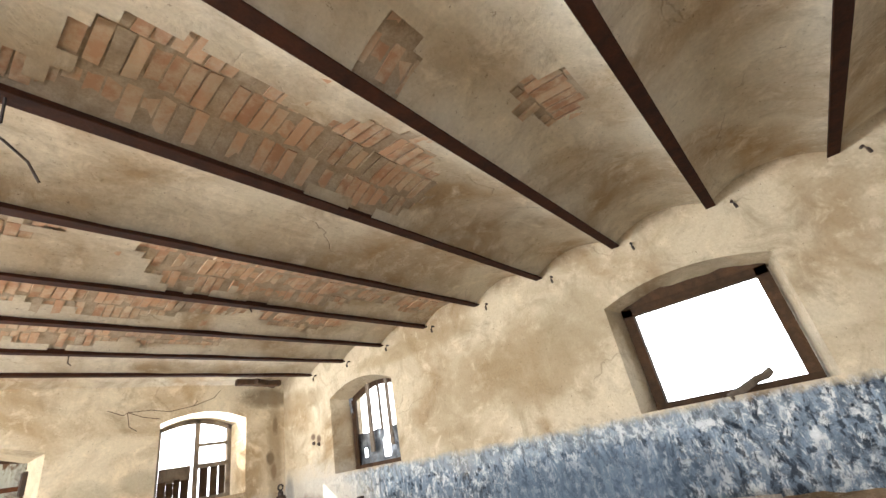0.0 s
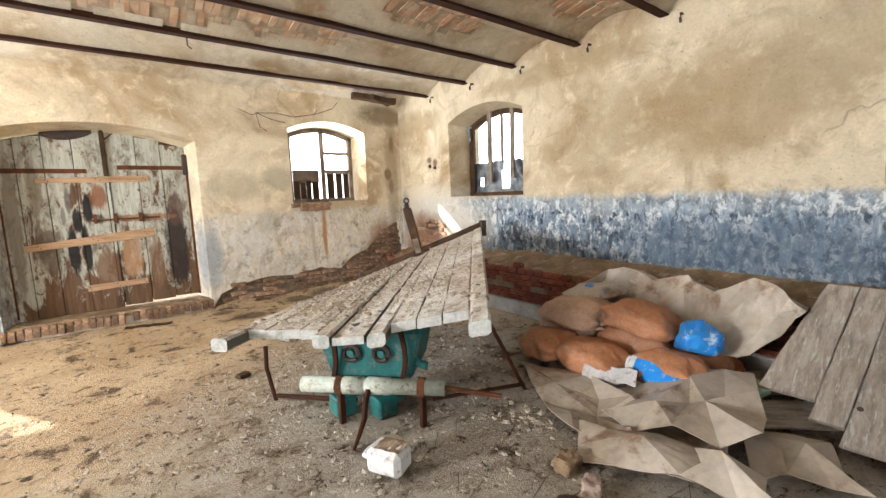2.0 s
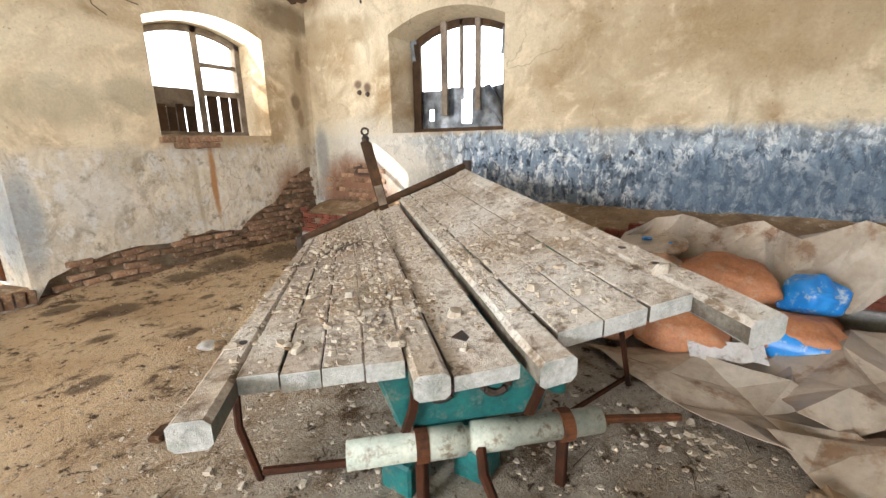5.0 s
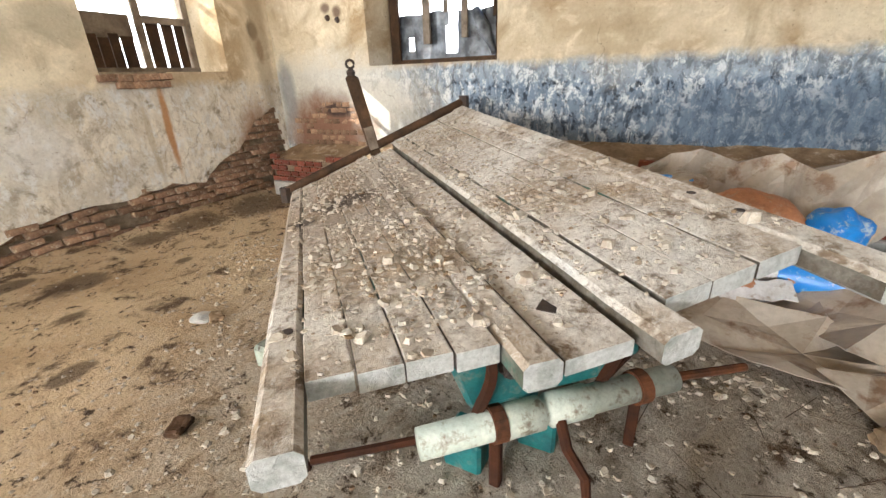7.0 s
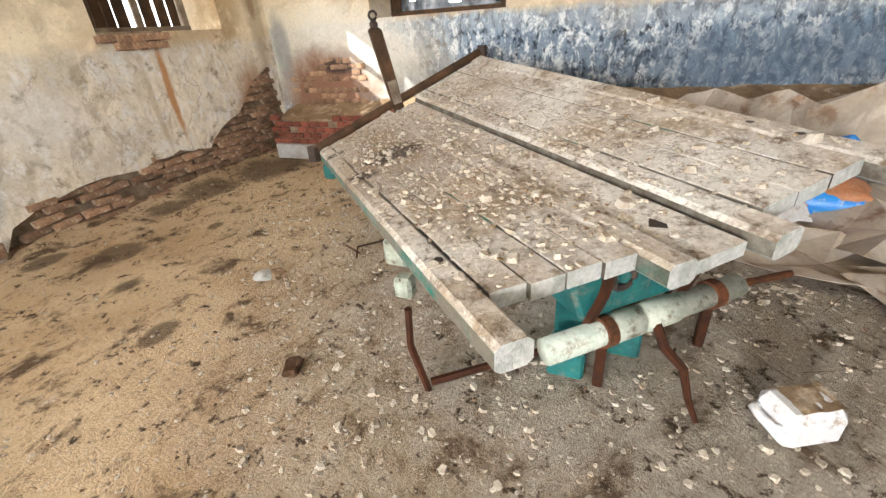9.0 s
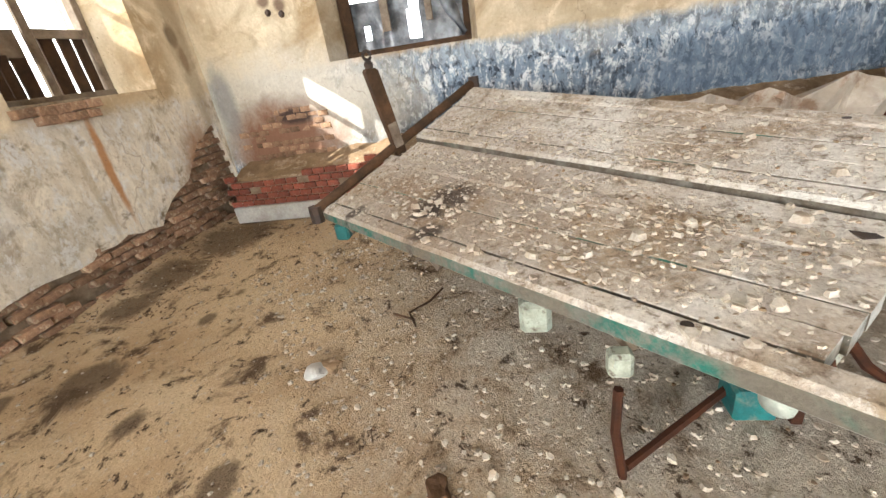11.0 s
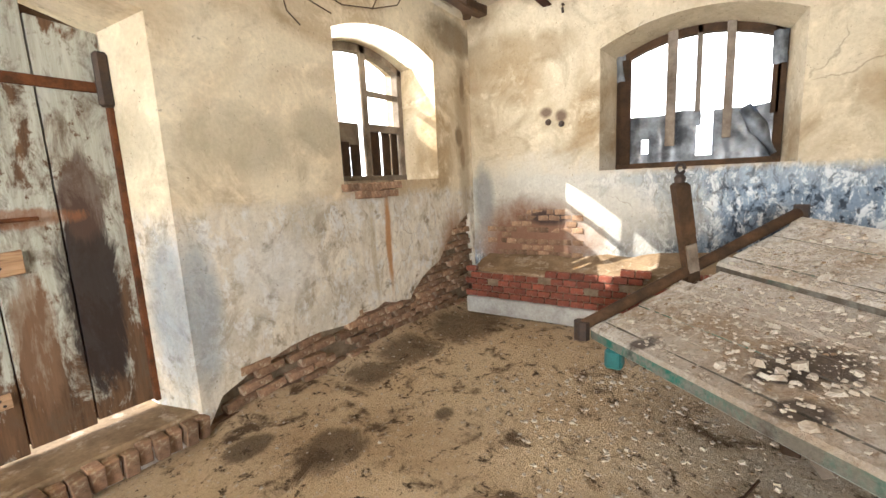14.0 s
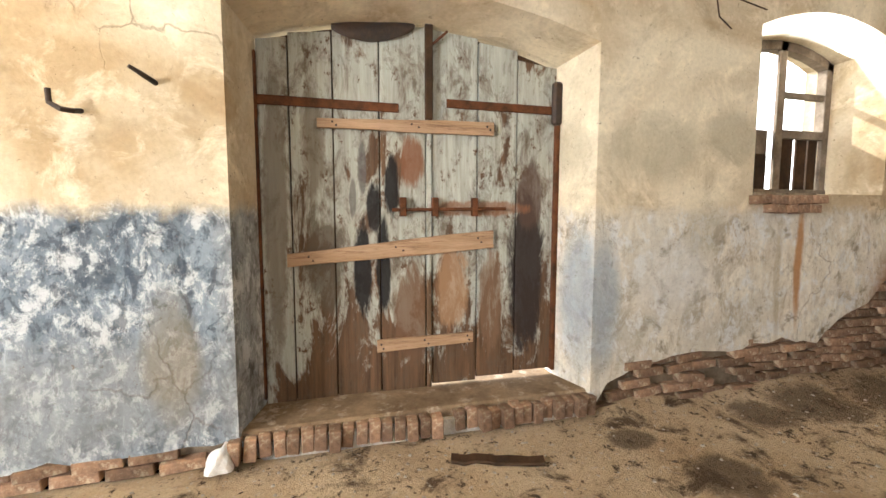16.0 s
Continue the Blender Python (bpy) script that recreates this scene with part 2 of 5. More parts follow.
def finish(name, bm, material, parent=None, label="", smooth=False):
    me = bpy.data.meshes.new(name)
    bmesh.ops.recalc_face_normals(bm, faces=bm.faces)
    bm.to_mesh(me)
    bm.free()
    for one in material if isinstance(material, (list, tuple)) else (material,):
        me.materials.append(one)
    if smooth:
        me.polygons.foreach_set("use_smooth", [True] * len(me.polygons))
    ob = new(name, me)
    if parent:
        ob.parent = parent
        if parent.type == "EMPTY" and tuple(parent.location) != (0, 0, 0) and parent.name not in LOCAL:
            ob.matrix_parent_inverse = Matrix.Translation(parent.location).inverted()
    if label:
        ob["label"] = label
    return ob


def part(name, bm, material, parent, label="", smooth=False):
    return finish(name, bm, material, parent, label, smooth)


def thing(name, at, label, category, group="", kind=""):
    ob = new(name)
    ob.empty_display_size = 0.1
    ob.location = at
    return tagged(ob, label, category, group, kind)


def box(lo, hi, bevel=0.0, bm=None, m=None, jitter=0.0):
    bm = bm or bmesh.new()
    made = bmesh.ops.create_cube(bm, size=1.0)["verts"]
    lo, hi = Vector(lo), Vector(hi)
    for v in made:
        v.co = Vector([(lo[i] + hi[i]) / 2 + v.co[i] * (hi[i] - lo[i]) for i in range(3)])
        if jitter:
            v.co += Vector([random.uniform(-jitter, jitter) for _ in range(3)])
    if bevel:
        edges = list({e for v in made for e in v.link_edges})
        made = bmesh.ops.bevel(bm, geom=edges, offset=bevel, segments=1, affect="EDGES")["verts"]
        made = list({v for v in bm.verts if v in set(made)} | set(made))
    if m:
        bmesh.ops.transform(bm, matrix=m, verts=made)
    return bm


def plank(length, width, thick, bevel=0.006, cuts=8, wobble=0.004, taper=0.0, seed=0):
    """A board along x from 0 to length, centred in y, with its top at z = 0 and worn edges."""
    rng = random.Random(seed)
    bm = bmesh.new()
    rings = []
    for i in range(cuts + 1):
        f = i / cuts
        w = width / 2 * (1 + taper * f)
        a, c, d = (rng.uniform(-wobble, wobble) for _ in range(3))
        b = bevel
        prof = [(-w + b, 0), (w - b, 0), (w, -b), (w, -thick + b), (w - b, -thick), (-w + b, -thick), (-w, -thick + b), (-w, -b)]
        x = f * length + (rng.uniform(-wobble, wobble) * 2 if i in (0, cuts) else 0)
        rings.append([bm.verts.new((x, y + a * (0.6 if y > 0 else 1), z + c * 0.6)) for y, z in prof])
    for r, s in zip(rings, rings[1:]):
        for i in range(8):
            bm.faces.new((r[i], r[(i + 1) % 8], s[(i + 1) % 8], s[i]))
    bm.faces.new(rings[0][::-1]), bm.faces.new(rings[-1])
    return bm


def tube(points, radius, sides=10, bm=None, caps=True):
    """A round bar through the points; radius may be one number or one for each point."""
    bm = bm or bmesh.new()
    pts = [Vector(p) for p in points]
    rad = [radius] * len(pts) if isinstance(radius, (int, float)) else radius
    rings = []
    for i, p in enumerate(pts):
        d = (pts[min(i + 1, len(pts) - 1)] - pts[max(i - 1, 0)]).normalized()
        u = d.cross((0, 0, 1) if abs(d.z) < 0.9 else (1, 0, 0)).normalized()
        w = d.cross(u)
        rings.append([bm.verts.new(p + (u * math.cos(k * math.tau / sides) + w * math.sin(k * math.tau / sides)) * rad[i]) for k in range(sides)])
    for r, s in zip(rings, rings[1:]):
        for k in range(sides):
            bm.faces.new((r[k], r[(k + 1) % sides], s[(k + 1) % sides], s[k]))
    if caps:
        bm.faces.new(rings[0][::-1]), bm.faces.new(rings[-1])
    return bm


def n2(x, y, s=1.0):
    return noise.noise(Vector((x * s, y * s, 0.37)))


# ---- the large structure ----
TOP = 3.45
BEAM_Y = [-0.93 - 0.959 * k for k in range(13)]
WEST, SOUTH = -10.6, -12.6
# openings: from, to, bottom, spring height, rise, splay
OPEN_A = [(-7.95, -6.65, 1.475, 2.63, 0.15, 0.09), (-5.45, -3.33, 0.10, 2.38, 0.17, 0.09), (-2.05, -0.72, 1.475, 2.63, 0.14, 0.08)]
OPEN_B = [(-2.98, -1.45, 1.475, 2.62, 0.18, 0.08), (-7.90, -6.34, 1.475, 2.54, 0.14, 0.09)]



def arch(o, f):
    return o[3] + o[4] * (1 - (2 * f - 1) ** 2)


def wall(name, along, start, end, openings, bottom, material, depth=0.58, face=0.0, flip=1):
    """A wall with arched openings whose reveals narrow to the frame and run through. along: 'x' or 'y'."""
    cols = []          # (front place, back place, opening or None, fraction)
    s = start
    for o in sorted(openings):
        n = max(2, int((o[0] - s) / 0.12))
        cols += [(s + (o[0] - s) * i / n, s + (o[0] + o[5] - s) * i / n, None, 0) for i in range(n)]
        n = 18
        cols += [(o[0] + (o[1] - o[0]) * i / n, o[0] + o[5] + (o[1] - o[0] - 2 * o[5]) * i / n, o, i / n) for i in range(n)]
        cols.append((o[1], o[1] - o[5], o, 1))
        s = o[1]
    n = max(2, int((end - s) / 0.12))
    last = cols[-1][1] if cols else s
    cols += [(s + (end - s) * i / n, last + (end - last) * i / n, None, 0) for i in range(1 if cols else 0, n + 1)]
    bm = bmesh.new()
    planes = (face, face + 0.34 * flip, face + depth * flip)

    def v(s, d, z):
        wob = 0.012 * n2(s, z, 1.1) + 0.006 * n2(s + 9, z, 3.7) if d == face else 0
        return bm.verts.new((s, d - wob * flip, z) if along == "x" else (d - wob * flip, s, z))

    def at(c, k):
        return c[0] if k == 0 else c[1]

    def zs(c, o):
        return [bottom(c[0])] + ([o[2], arch(o, c[3])] if o else []) + [TOP]

    for c, e in zip(cols, cols[1:]):
        o = c[2] if c[2] and e[2] is c[2] and c[3] < 1 else None
        for k in (0, 2):
            zc, ze = zs(c, o), zs(e, o)
            for i in range(0, len(zc), 2):
                rows = max(2, int((min(zc[i + 1] - zc[i], ze[i + 1] - ze[i])) / 0.18)) if k == 0 else 1
                dc = 0.05 if k and o and i == 2 else 0
                cv = [v(at(c, k), planes[k], zc[i] - dc + (zc[i + 1] - zc[i] + dc) * j / rows) for j in range(rows + 1)]
                ev = [v(at(e, k), planes[k], ze[i] - dc + (ze[i + 1] - ze[i] + dc) * j / rows) for j in range(rows + 1)]
                for j in range(rows):
                    bm.faces.new((cv[j], ev[j], ev[j + 1], cv[j + 1]))
        if o:
            for k in (0, 1):
                for za, zb, d in ((o[2], o[2], 0), (arch(o, c[3]), arch(o, e[3]), 1)):
                    d0, d1 = (0.05 * d if k else 0), 0.05 * d
                    bm.faces.new((v(at(c, k), planes[k], za - d0), v(at(e, k), planes[k], zb - d0), v(at(e, k + 1), planes[k + 1], zb - d1), v(at(c, k + 1), planes[k + 1], za - d1)))
        else:
            a, b2 = bottom(c[0]), bottom(e[0])
            bm.faces.new((v(c[0], planes[0], a), v(e[0], planes[0], b2), v(e[1], planes[2], b2), v(c[1], planes[2], a)))
    for o in openings:
        for side, f, b0 in ((o[0], 0, o[0] + o[5]), (o[1], 1, o[1] - o[5])):
            for k in (0, 1):
                p, q = (side if k == 0 else b0), b0
                d0 = 0.05 if k else 0
                bm.faces.new((v(p, planes[k], o[2]), v(q, planes[k + 1], o[2]), v(q, planes[k + 1], arch(o, f) - 0.05), v(p, planes[k], arch(o, f) - d0)))
    bmesh.ops.remove_doubles(bm, verts=bm.verts, dist=0.0015)
    ob = finish(name, bm, material)
    return tagged(ob, kind="structure")


def ragged(x):
    """The lower edge of the plaster on the door wall."""
    if x < -5.4:
        return 0.13 + 0.05 * n2(x, 3, 5) + 0.03 * n2(x, 8, 14)
    if x < -3.28:
        return 0.0
    base = 0.16 + 0.19 * min(1, max(0, (x + 3.15) / 0.3))
    if x > -1.3:
        base += (x + 1.3) * 0.62
    return max(0.02, base + 0.07 * n2(x, 1, 3.2) + 0.04 * n2(x, 5, 11)) if x < -0.04 else 0.3


tagged(wall("wall_north", "x", WEST - 0.6, 0.0, OPEN_A, ragged, PLASTER_A), "limewashed masonry wall with fallen plaster at its foot", "wall")
tagged(wall("wall_east", "y", SOUTH - 0.6, 0.6, OPEN_B, lambda s: 0.0, PLASTER_B), "ochre plaster wall with a flaking blue painted dado", "wall")
# unseen west and south walls; their openings are added to let in fill light
tagged(wall("wall_west", "y", SOUTH - 0.6, 0.6, [(-4.6, -2.5, 1.2, 2.45, 0.2, 0.08)], lambda s: 0.0, PLASTER_R, face=WEST, flip=-1), "plain limewashed masonry wall, out of view, with an added opening", "wall")
tagged(wall("wall_south", "x", WEST - 0.6, 0.6, [(-9.0, -7.6, 1.49, 2.6, 0.18, 0.08)], lambda s: 0.0, PLASTER_R, face=SOUTH, flip=-1), "plain limewashed masonry wall, out of view, with an added opening", "wall")

# the masonry behind the fallen plaster
core = bmesh.new()
box((-3.29, 0.065, 0.0), (0.0, 0.5, 1.25), bm=core)
box((WEST, 0.06, 0.0), (-5.54, 0.5, 0.3), bm=core)
tagged(finish("wall_footing", core, MORTAR), "bare mortar and masonry at the wall's foot", "wall", kind="structure")


def floor_height(x, y):
    h = 0.012 * n2(x, y, 0.9) + 0.007 * n2(x, y, 3.1) + 0.003 * n2(x, y, 11)
    if y > -0.3 and x > -3.25:
        h += 0.07 * (1 + y / 0.3) ** 2 * (0.7 + 0.6 * n2(x, 2, 2.5))
    return h - 0.008


def make_floor():
    nx, ny = 170, 200
    xs = [WEST + (0 - WEST) * i / nx for i in range(nx + 1)]
    ys = [SOUTH + (0.04 - SOUTH) * j / ny for j in range(ny + 1)]
    verts = [(x, y, floor_height(x, y)) for y in ys for x in xs]
    faces = [(j * (nx + 1) + i, j * (nx + 1) + i + 1, (j + 1) * (nx + 1) + i + 1, (j + 1) * (nx + 1) + i) for j in range(ny) for i in range(nx)]
    me = bpy.data.meshes.new("floor")
    me.from_pydata(verts, [], faces)
    me.materials.append(FLOOR)
    me.polygons.foreach_set("use_smooth", [True] * len(me.polygons))
    tagged(new("floor", me), "trodden earth floor with dust, grit and damp stains", "floor", kind="structure")


def floor_material():
    m, nt, b = mat("earth_floor", 0.95)
    v = coords(nt)
    x, y, z = axes(nt)[:3]
    big, mid = noise_of(nt, v, 0.8, 6, 0.6, 0.5), noise_of(nt, v, 3.6, 8, 0.7, 0.5)
    fine, grit = noise_of(nt, v, 26, 7, 0.75), noise_of(nt, v, 95, 4, 0.7)
    col = blend(nt, ramp(nt, big, 0.38, 0.66), (0.65, 0.505, 0.325), (0.45, 0.315, 0.18))
    grey = blot(nt, x, y, -2.4, -5.2, 2.3, 2.6, mid, 0.6)
    dust = blend(nt, ramp(nt, mid, 0.42, 0.62), (0.48, 0.425, 0.345), (0.27, 0.225, 0.17))
    col = blend(nt, grey, col, dust)
    col = blend(nt, ramp(nt, mid, 0.54, 0.64), col, (0.12, 0.078, 0.045))
    clods = noise_of(nt, coords(nt, (1, 1, 1), (4, 7, 1)), 9, 8, 0.78, 0.4)
    col = blend(nt, ramp(nt, clods, 0.565, 0.61), col, (0.065, 0.042, 0.024))
    col = blend(nt, ramp(nt, fine, 0.58, 0.66), col, (0.62, 0.54, 0.43))
    col = blend(nt, calc(nt, "MULTIPLY", ramp(nt, fine, 0.42, 0.3), 0.9), col, (0.08, 0.055, 0.035))
    for cx, cy, r in ((-3.02, -0.74, 0.17), (-0.9, -0.4, 0.36), (-1.7, -0.28, 0.24), (-2.2, -0.3, 0.16), (-3.25, -0.3, 0.1), (-3.3, -1.3, 0.07), (-2.4, -1.1, 0.06), (-3.6, -2.0, 0.08)):
        col = blend(nt, calc(nt, "MULTIPLY", blot(nt, x, y, cx, cy, r * 1.3, r, calc(nt, "SUBTRACT", calc(nt, "MULTIPLY", mid, 2.4), 0.7), 0.4), 0.75), col, (0.085, 0.055, 0.033))
    col = blend(nt, calc(nt, "MULTIPLY", ramp(nt, grit, 0.35, 0.75), 0.35), col, (0.2, 0.16, 0.12), "MULTIPLY")
    nt.links.new(col, b.inputs["Base Color"])
    bump(nt, b, calc(nt, "ADD", calc(nt, "ADD", fine, mid), calc(nt, "MULTIPLY", grit, 0.5)), 0.9, 0.03)
    return m


FLOOR = floor_material()
make_floor()

outside = bmesh.new()
box((-60, 0.6, -0.3), (60, 80, -0.05), bm=outside)
box((0.6, -80, -0.3), (60, 0.6, -0.05), bm=outside)
box((-60, -80, -0.3), (0.6, SOUTH - 0.6, -0.05), bm=outside)
box((-60, SOUTH - 0.6, -0.3), (WEST - 0.6, 0.6, -0.05), bm=outside)
tagged(finish("ground", outside, simple("dry_yard", (0.42, 0.36, 0.26), (0.28, 0.26, 0.16), 0.7, 0.95)), "dry sunlit yard around the building", "ground", kind="structure")

# vaults between the beams, with patches where the plaster has come down
PATCHES = [(-3.9, -5.95, 0.95, 0.40), (-3.0, -6.1, 0.75, 0.36), (-3.42, -6.78, 0.2, 0.22), (-2.4, -7.2, 0.35, 0.26), (-2.6, -4.2, 1.6, 0.36), (-0.5, -4.2, 0.35, 0.28), (-5.4, -4.25, 1.2, 0.36), (-4.0, -3.3, 1.9, 0.36), (-1.6, -3.3, 0.7, 0.34), (-6.3, -3.3, 0.9, 0.36), (-3.4, -2.3, 1.8, 0.36), (-6.2, -2.3, 0.9, 0.34), (-5.2, -5.2, 0.6, 0.3)]


def bare(x, y):
    if ((x + 0.65) / 0.32) ** 2 + ((y + 0.28) / 0.22) ** 2 + 0.5 * n2(x, y, 6) < 1:
        return True
    d = 9.0
    for px, py, a, b in PATCHES:
        d = min(d, ((x - px) / a) ** 2 + ((y - py) / b) ** 2)
    return d + 0.75 * n2(x, y, 2.3) + 0.35 * n2(x, y, 7) < 0.8


def vault_z(y, k0, k1, springing=3.17, rise=0.15):
    f = (y - k0) / (k1 - k0)
    return springing + rise * (1 - (2 * f - 1) ** 2)


def make_ceiling():
    verts, faces, mats = [], [], []
    edges = [0.6] + BEAM_Y + [SOUTH - 0.6]

    def quad(pts, m):
        i = len(verts)
        verts.extend(pts)
        faces.append((i, i + 1, i + 2, i + 3))
        mats.append(m)
    for y1, y0 in zip(edges, edges[1:]):
        k0, k1 = (y0, y1) if y1 < 0.5 else (-0.93, 0.03)
        ny = 12
        nx = 150
        for j in range(ny):
            ya, yb = k0 + (k1 - k0) * j / ny, k0 + (k1 - k0) * (j + 1) / ny
            for i in range(nx):
                xa, xb = WEST - 0.1 + (0.1 - WEST + 0.1) * i / nx, WEST - 0.1 + (0.1 - WEST + 0.1) * (i + 1) / nx
                if -7.5 < xa and bare((xa + xb) / 2, (ya + yb) / 2):
                    continue
                w = lambda x, y: 0.012 * n2(x, y, 1.7) + 0.005 * n2(x, y, 6)
                quad([(x, y, vault_z(y, k0, k1) + w(x, y)) for x, y in ((xa, ya), (xb, ya), (xb, yb), (xa, yb))], 0)
        # the mortar bed over the bay
        for j in range(6):
            ya, yb = k0 + (k1 - k0) * j / 6, k0 + (k1 - k0) * (j + 1) / 6
            quad([(x, y, vault_z(y, k0, k1) + 0.0185) for x, y in ((WEST - 0.1, ya), (0.1, ya), (0.1, yb), (WEST - 0.1, yb))], 1)
    rng = random.Random(3)
    for k1, k0 in zip(BEAM_Y, BEAM_Y[1:]):
        y = k0 + 0.03
        row = 0
        while y < k1 - 0.03:
            y2 = min(y + 0.235, k1 - 0.03)
            x = -7.5 + (row % 2) * 0.037
            while x < 0:
                if any(bare(x + dx, yy) for dx in (-0.06, 0.03, 0.12) for yy in (y, (y + y2) / 2, y2)):
                    t = rng.uniform(0.008, 0.022)
                    c = [(x + 0.004, y + 0.005), (x + 0.066, y + 0.005), (x + 0.066, y2 - 0.005), (x + 0.004, y2 - 0.005)]
                    c = [(a + rng.uniform(-0.004, 0.004), b + rng.uniform(-0.006, 0.006)) for a, b in c]
                    low = [(a, b, vault_z(b, k0, k1) + t + rng.uniform(-0.003, 0.003)) for a, b in c]
                    high = [(a, b, h + 0.03) for a, b, h in low]
                    m = 2 if rng.random() < 0.8 else 3
                    quad(low, m)
                    for q in range(4):
                        quad([low[q], low[(q + 1) % 4], high[(q + 1) % 4], high[q]], m)
                x += 0.073
            y = y2
            row += 1
    top = 3.64
    quad([(WEST - 0.6, SOUTH - 0.6, top), (0.6, SOUTH - 0.6, top), (0.6, 0.6, top), (WEST - 0.6, 0.6, top)], 1)
    for x0, y0, x1, y1 in ((WEST - .6, SOUTH - .6, .6, SOUTH - .6), (WEST - .6, .6, .6, .6), (.6, SOUTH - .6, .6, .6), (WEST - .6, SOUTH - .6, WEST - .6, .6)):
        quad([(x0, y0, 3.3), (x1, y1, 3.3), (x1, y1, top), (x0, y0, top)], 1)
    me = bpy.data.meshes.new("ceiling")
    me.from_pydata(verts, [], faces)
    for one in (PLASTER_C, VAULT_MORTAR, VAULT_BRICK, VAULT_MORTAR):
        me.materials.append(one)
    me.polygons.foreach_set("material_index", mats)
    tagged(new("ceiling", me), "shallow plastered brick vaults with bare brick patches", "ceiling", kind="structure")


def vault_brick():
    m, nt, b = mat("vault_brick", 0.92)
    geo = nt.nodes.new("ShaderNodeNewGeometry")
    v = coords(nt)
    n1, f1 = noise_of(nt, v, 6, 6, 0.7), noise_of(nt, v, 50, 5, 0.7)
    col = blend(nt, geo.outputs["Random Per Island"], (0.60, 0.40, 0.26), (0.42, 0.25, 0.155))
    col = blend(nt, ramp(nt, n1, 0.42, 0.62), col, (0.60, 0.50, 0.36))
    nt.links.new(col, b.inputs["Base Color"])
    bump(nt, b, f1, 0.5, 0.006)
    return m


VAULT_BRICK = vault_brick()
make_ceiling()


def steel_beam(y):
    bm = bmesh.new()
    box((WEST - 0.2, y - 0.045, 3.125), (0.12, y + 0.045, 3.14), 0.003, bm)
    box((WEST - 0.2, y - 0.006, 3.14), (0.12, y + 0.006, 3.32), bm=bm)
    return tagged(finish("steel_beam", bm, STEEL), "rusty brown steel beam between the vaults", "beam", "ceiling beams")


for y in BEAM_Y:
    steel_beam(y)


# ---- further materials ----
def door_material():
    m, nt, b = mat("peeling_door_paint", 0.85)
    x, y, z = axes(nt)[:3]
    grain = noise_of(nt, coords(nt, (14, 14, 0.9)), 2.2, 8, 0.7)
    wear = noise_of(nt, coords(nt, (2.2, 2.2, 0.8)), 2.0, 8, 0.72, 0.5)
    spots = noise_of(nt, coords(nt, (1, 1, 0.6)), 13, 7, 0.75)
    wob = calc(nt, "SUBTRACT", calc(nt, "MULTIPLY", noise_of(nt, coords(nt, (4, 4, 0.9)), 3.0, 8, 0.75, 0.6), 2.2), 0.6)
    info = nt.nodes.new("ShaderNodeObjectInfo")
    paint = blend(nt, ramp(nt, grain, 0.35, 0.7), (0.54, 0.56, 0.49), (0.30, 0.29, 0.24))
    paint = blend(nt, calc(nt, "MULTIPLY", info.outputs["Random"], 0.35), paint, (0.26, 0.23, 0.17))
    wood = blend(nt, ramp(nt, grain, 0.35, 0.65), (0.17, 0.095, 0.05), (0.07, 0.042, 0.025))
    low = ramp(nt, z, 1.1, 0.15)
    need = calc(nt, "ADD", wear, calc(nt, "MULTIPLY", low, 0.17))
    col = blend(nt, ramp(nt, need, 0.54, 0.60), paint, wood)
    col = blend(nt, ramp(nt, spots, 0.58, 0.64), col, (0.12, 0.07, 0.04))
    mott = noise_of(nt, coords(nt, (1.6, 1.6, 0.7), (6, 1, 4)), 5.5, 9, 0.78, 0.5)
    col = blend(nt, calc(nt, "MULTIPLY", ramp(nt, mott, 0.49, 0.62), 0.82), col, (0.12, 0.085, 0.055))
    black = (0.018, 0.016, 0.016)
    for cu, cv, ru, rv, colour, f in ((-3.635, 0.92, 0.13, 0.55, (0.035, 0.025, 0.022), 0.97), (-3.61, 1.45, 0.10, 0.22, (0.09, 0.055, 0.04), 0.8),
                                      (-4.575, 1.50, 0.045, 0.18, black, 0.97), (-4.635, 0.98, 0.042, 0.30, black, 0.97), (-4.69, 1.36, 0.045, 0.15, black, 0.95), (-4.765, 0.98, 0.05, 0.30, black, 0.97),
                                      (-4.76, 1.60, 0.025, 0.16, (0.12, 0.11, 0.1), 0.8), (-4.82, 1.42, 0.02, 0.12, (0.12, 0.11, 0.1), 0.7), (-4.45, 1.66, 0.08, 0.16, (0.20, 0.09, 0.045), 0.9), (-5.0, 1.02, 0.12, 0.3, (0.12, 0.095, 0.065), 0.85),
                                      (-5.05, 1.75, 0.07, 0.35, (0.16, 0.13, 0.09), 0.7), (-5.27, 1.3, 0.06, 0.9, (0.17, 0.14, 0.10), 0.75), (-4.0, 1.36, 0.35, 0.05, (0.25, 0.11, 0.05), 0.7), (-4.45, 0.65, 0.11, 0.33, (0.16, 0.09, 0.05), 0.85), (-4.17, 0.85, 0.11, 0.3, (0.36, 0.21, 0.11), 0.75), (-3.9, 0.75, 0.08, 0.35, (0.2, 0.12, 0.07), 0.7)):
        col = blend(nt, calc(nt, "MULTIPLY", blot(nt, x, z, cu, cv, ru, rv, wob, 0.3), f), col, colour)
    nt.links.new(col, b.inputs["Base Color"])
    bump(nt, b, calc(nt, "ADD", grain, calc(nt, "MULTIPLY", wear, 0.6)), 0.5, 0.006)
    return m


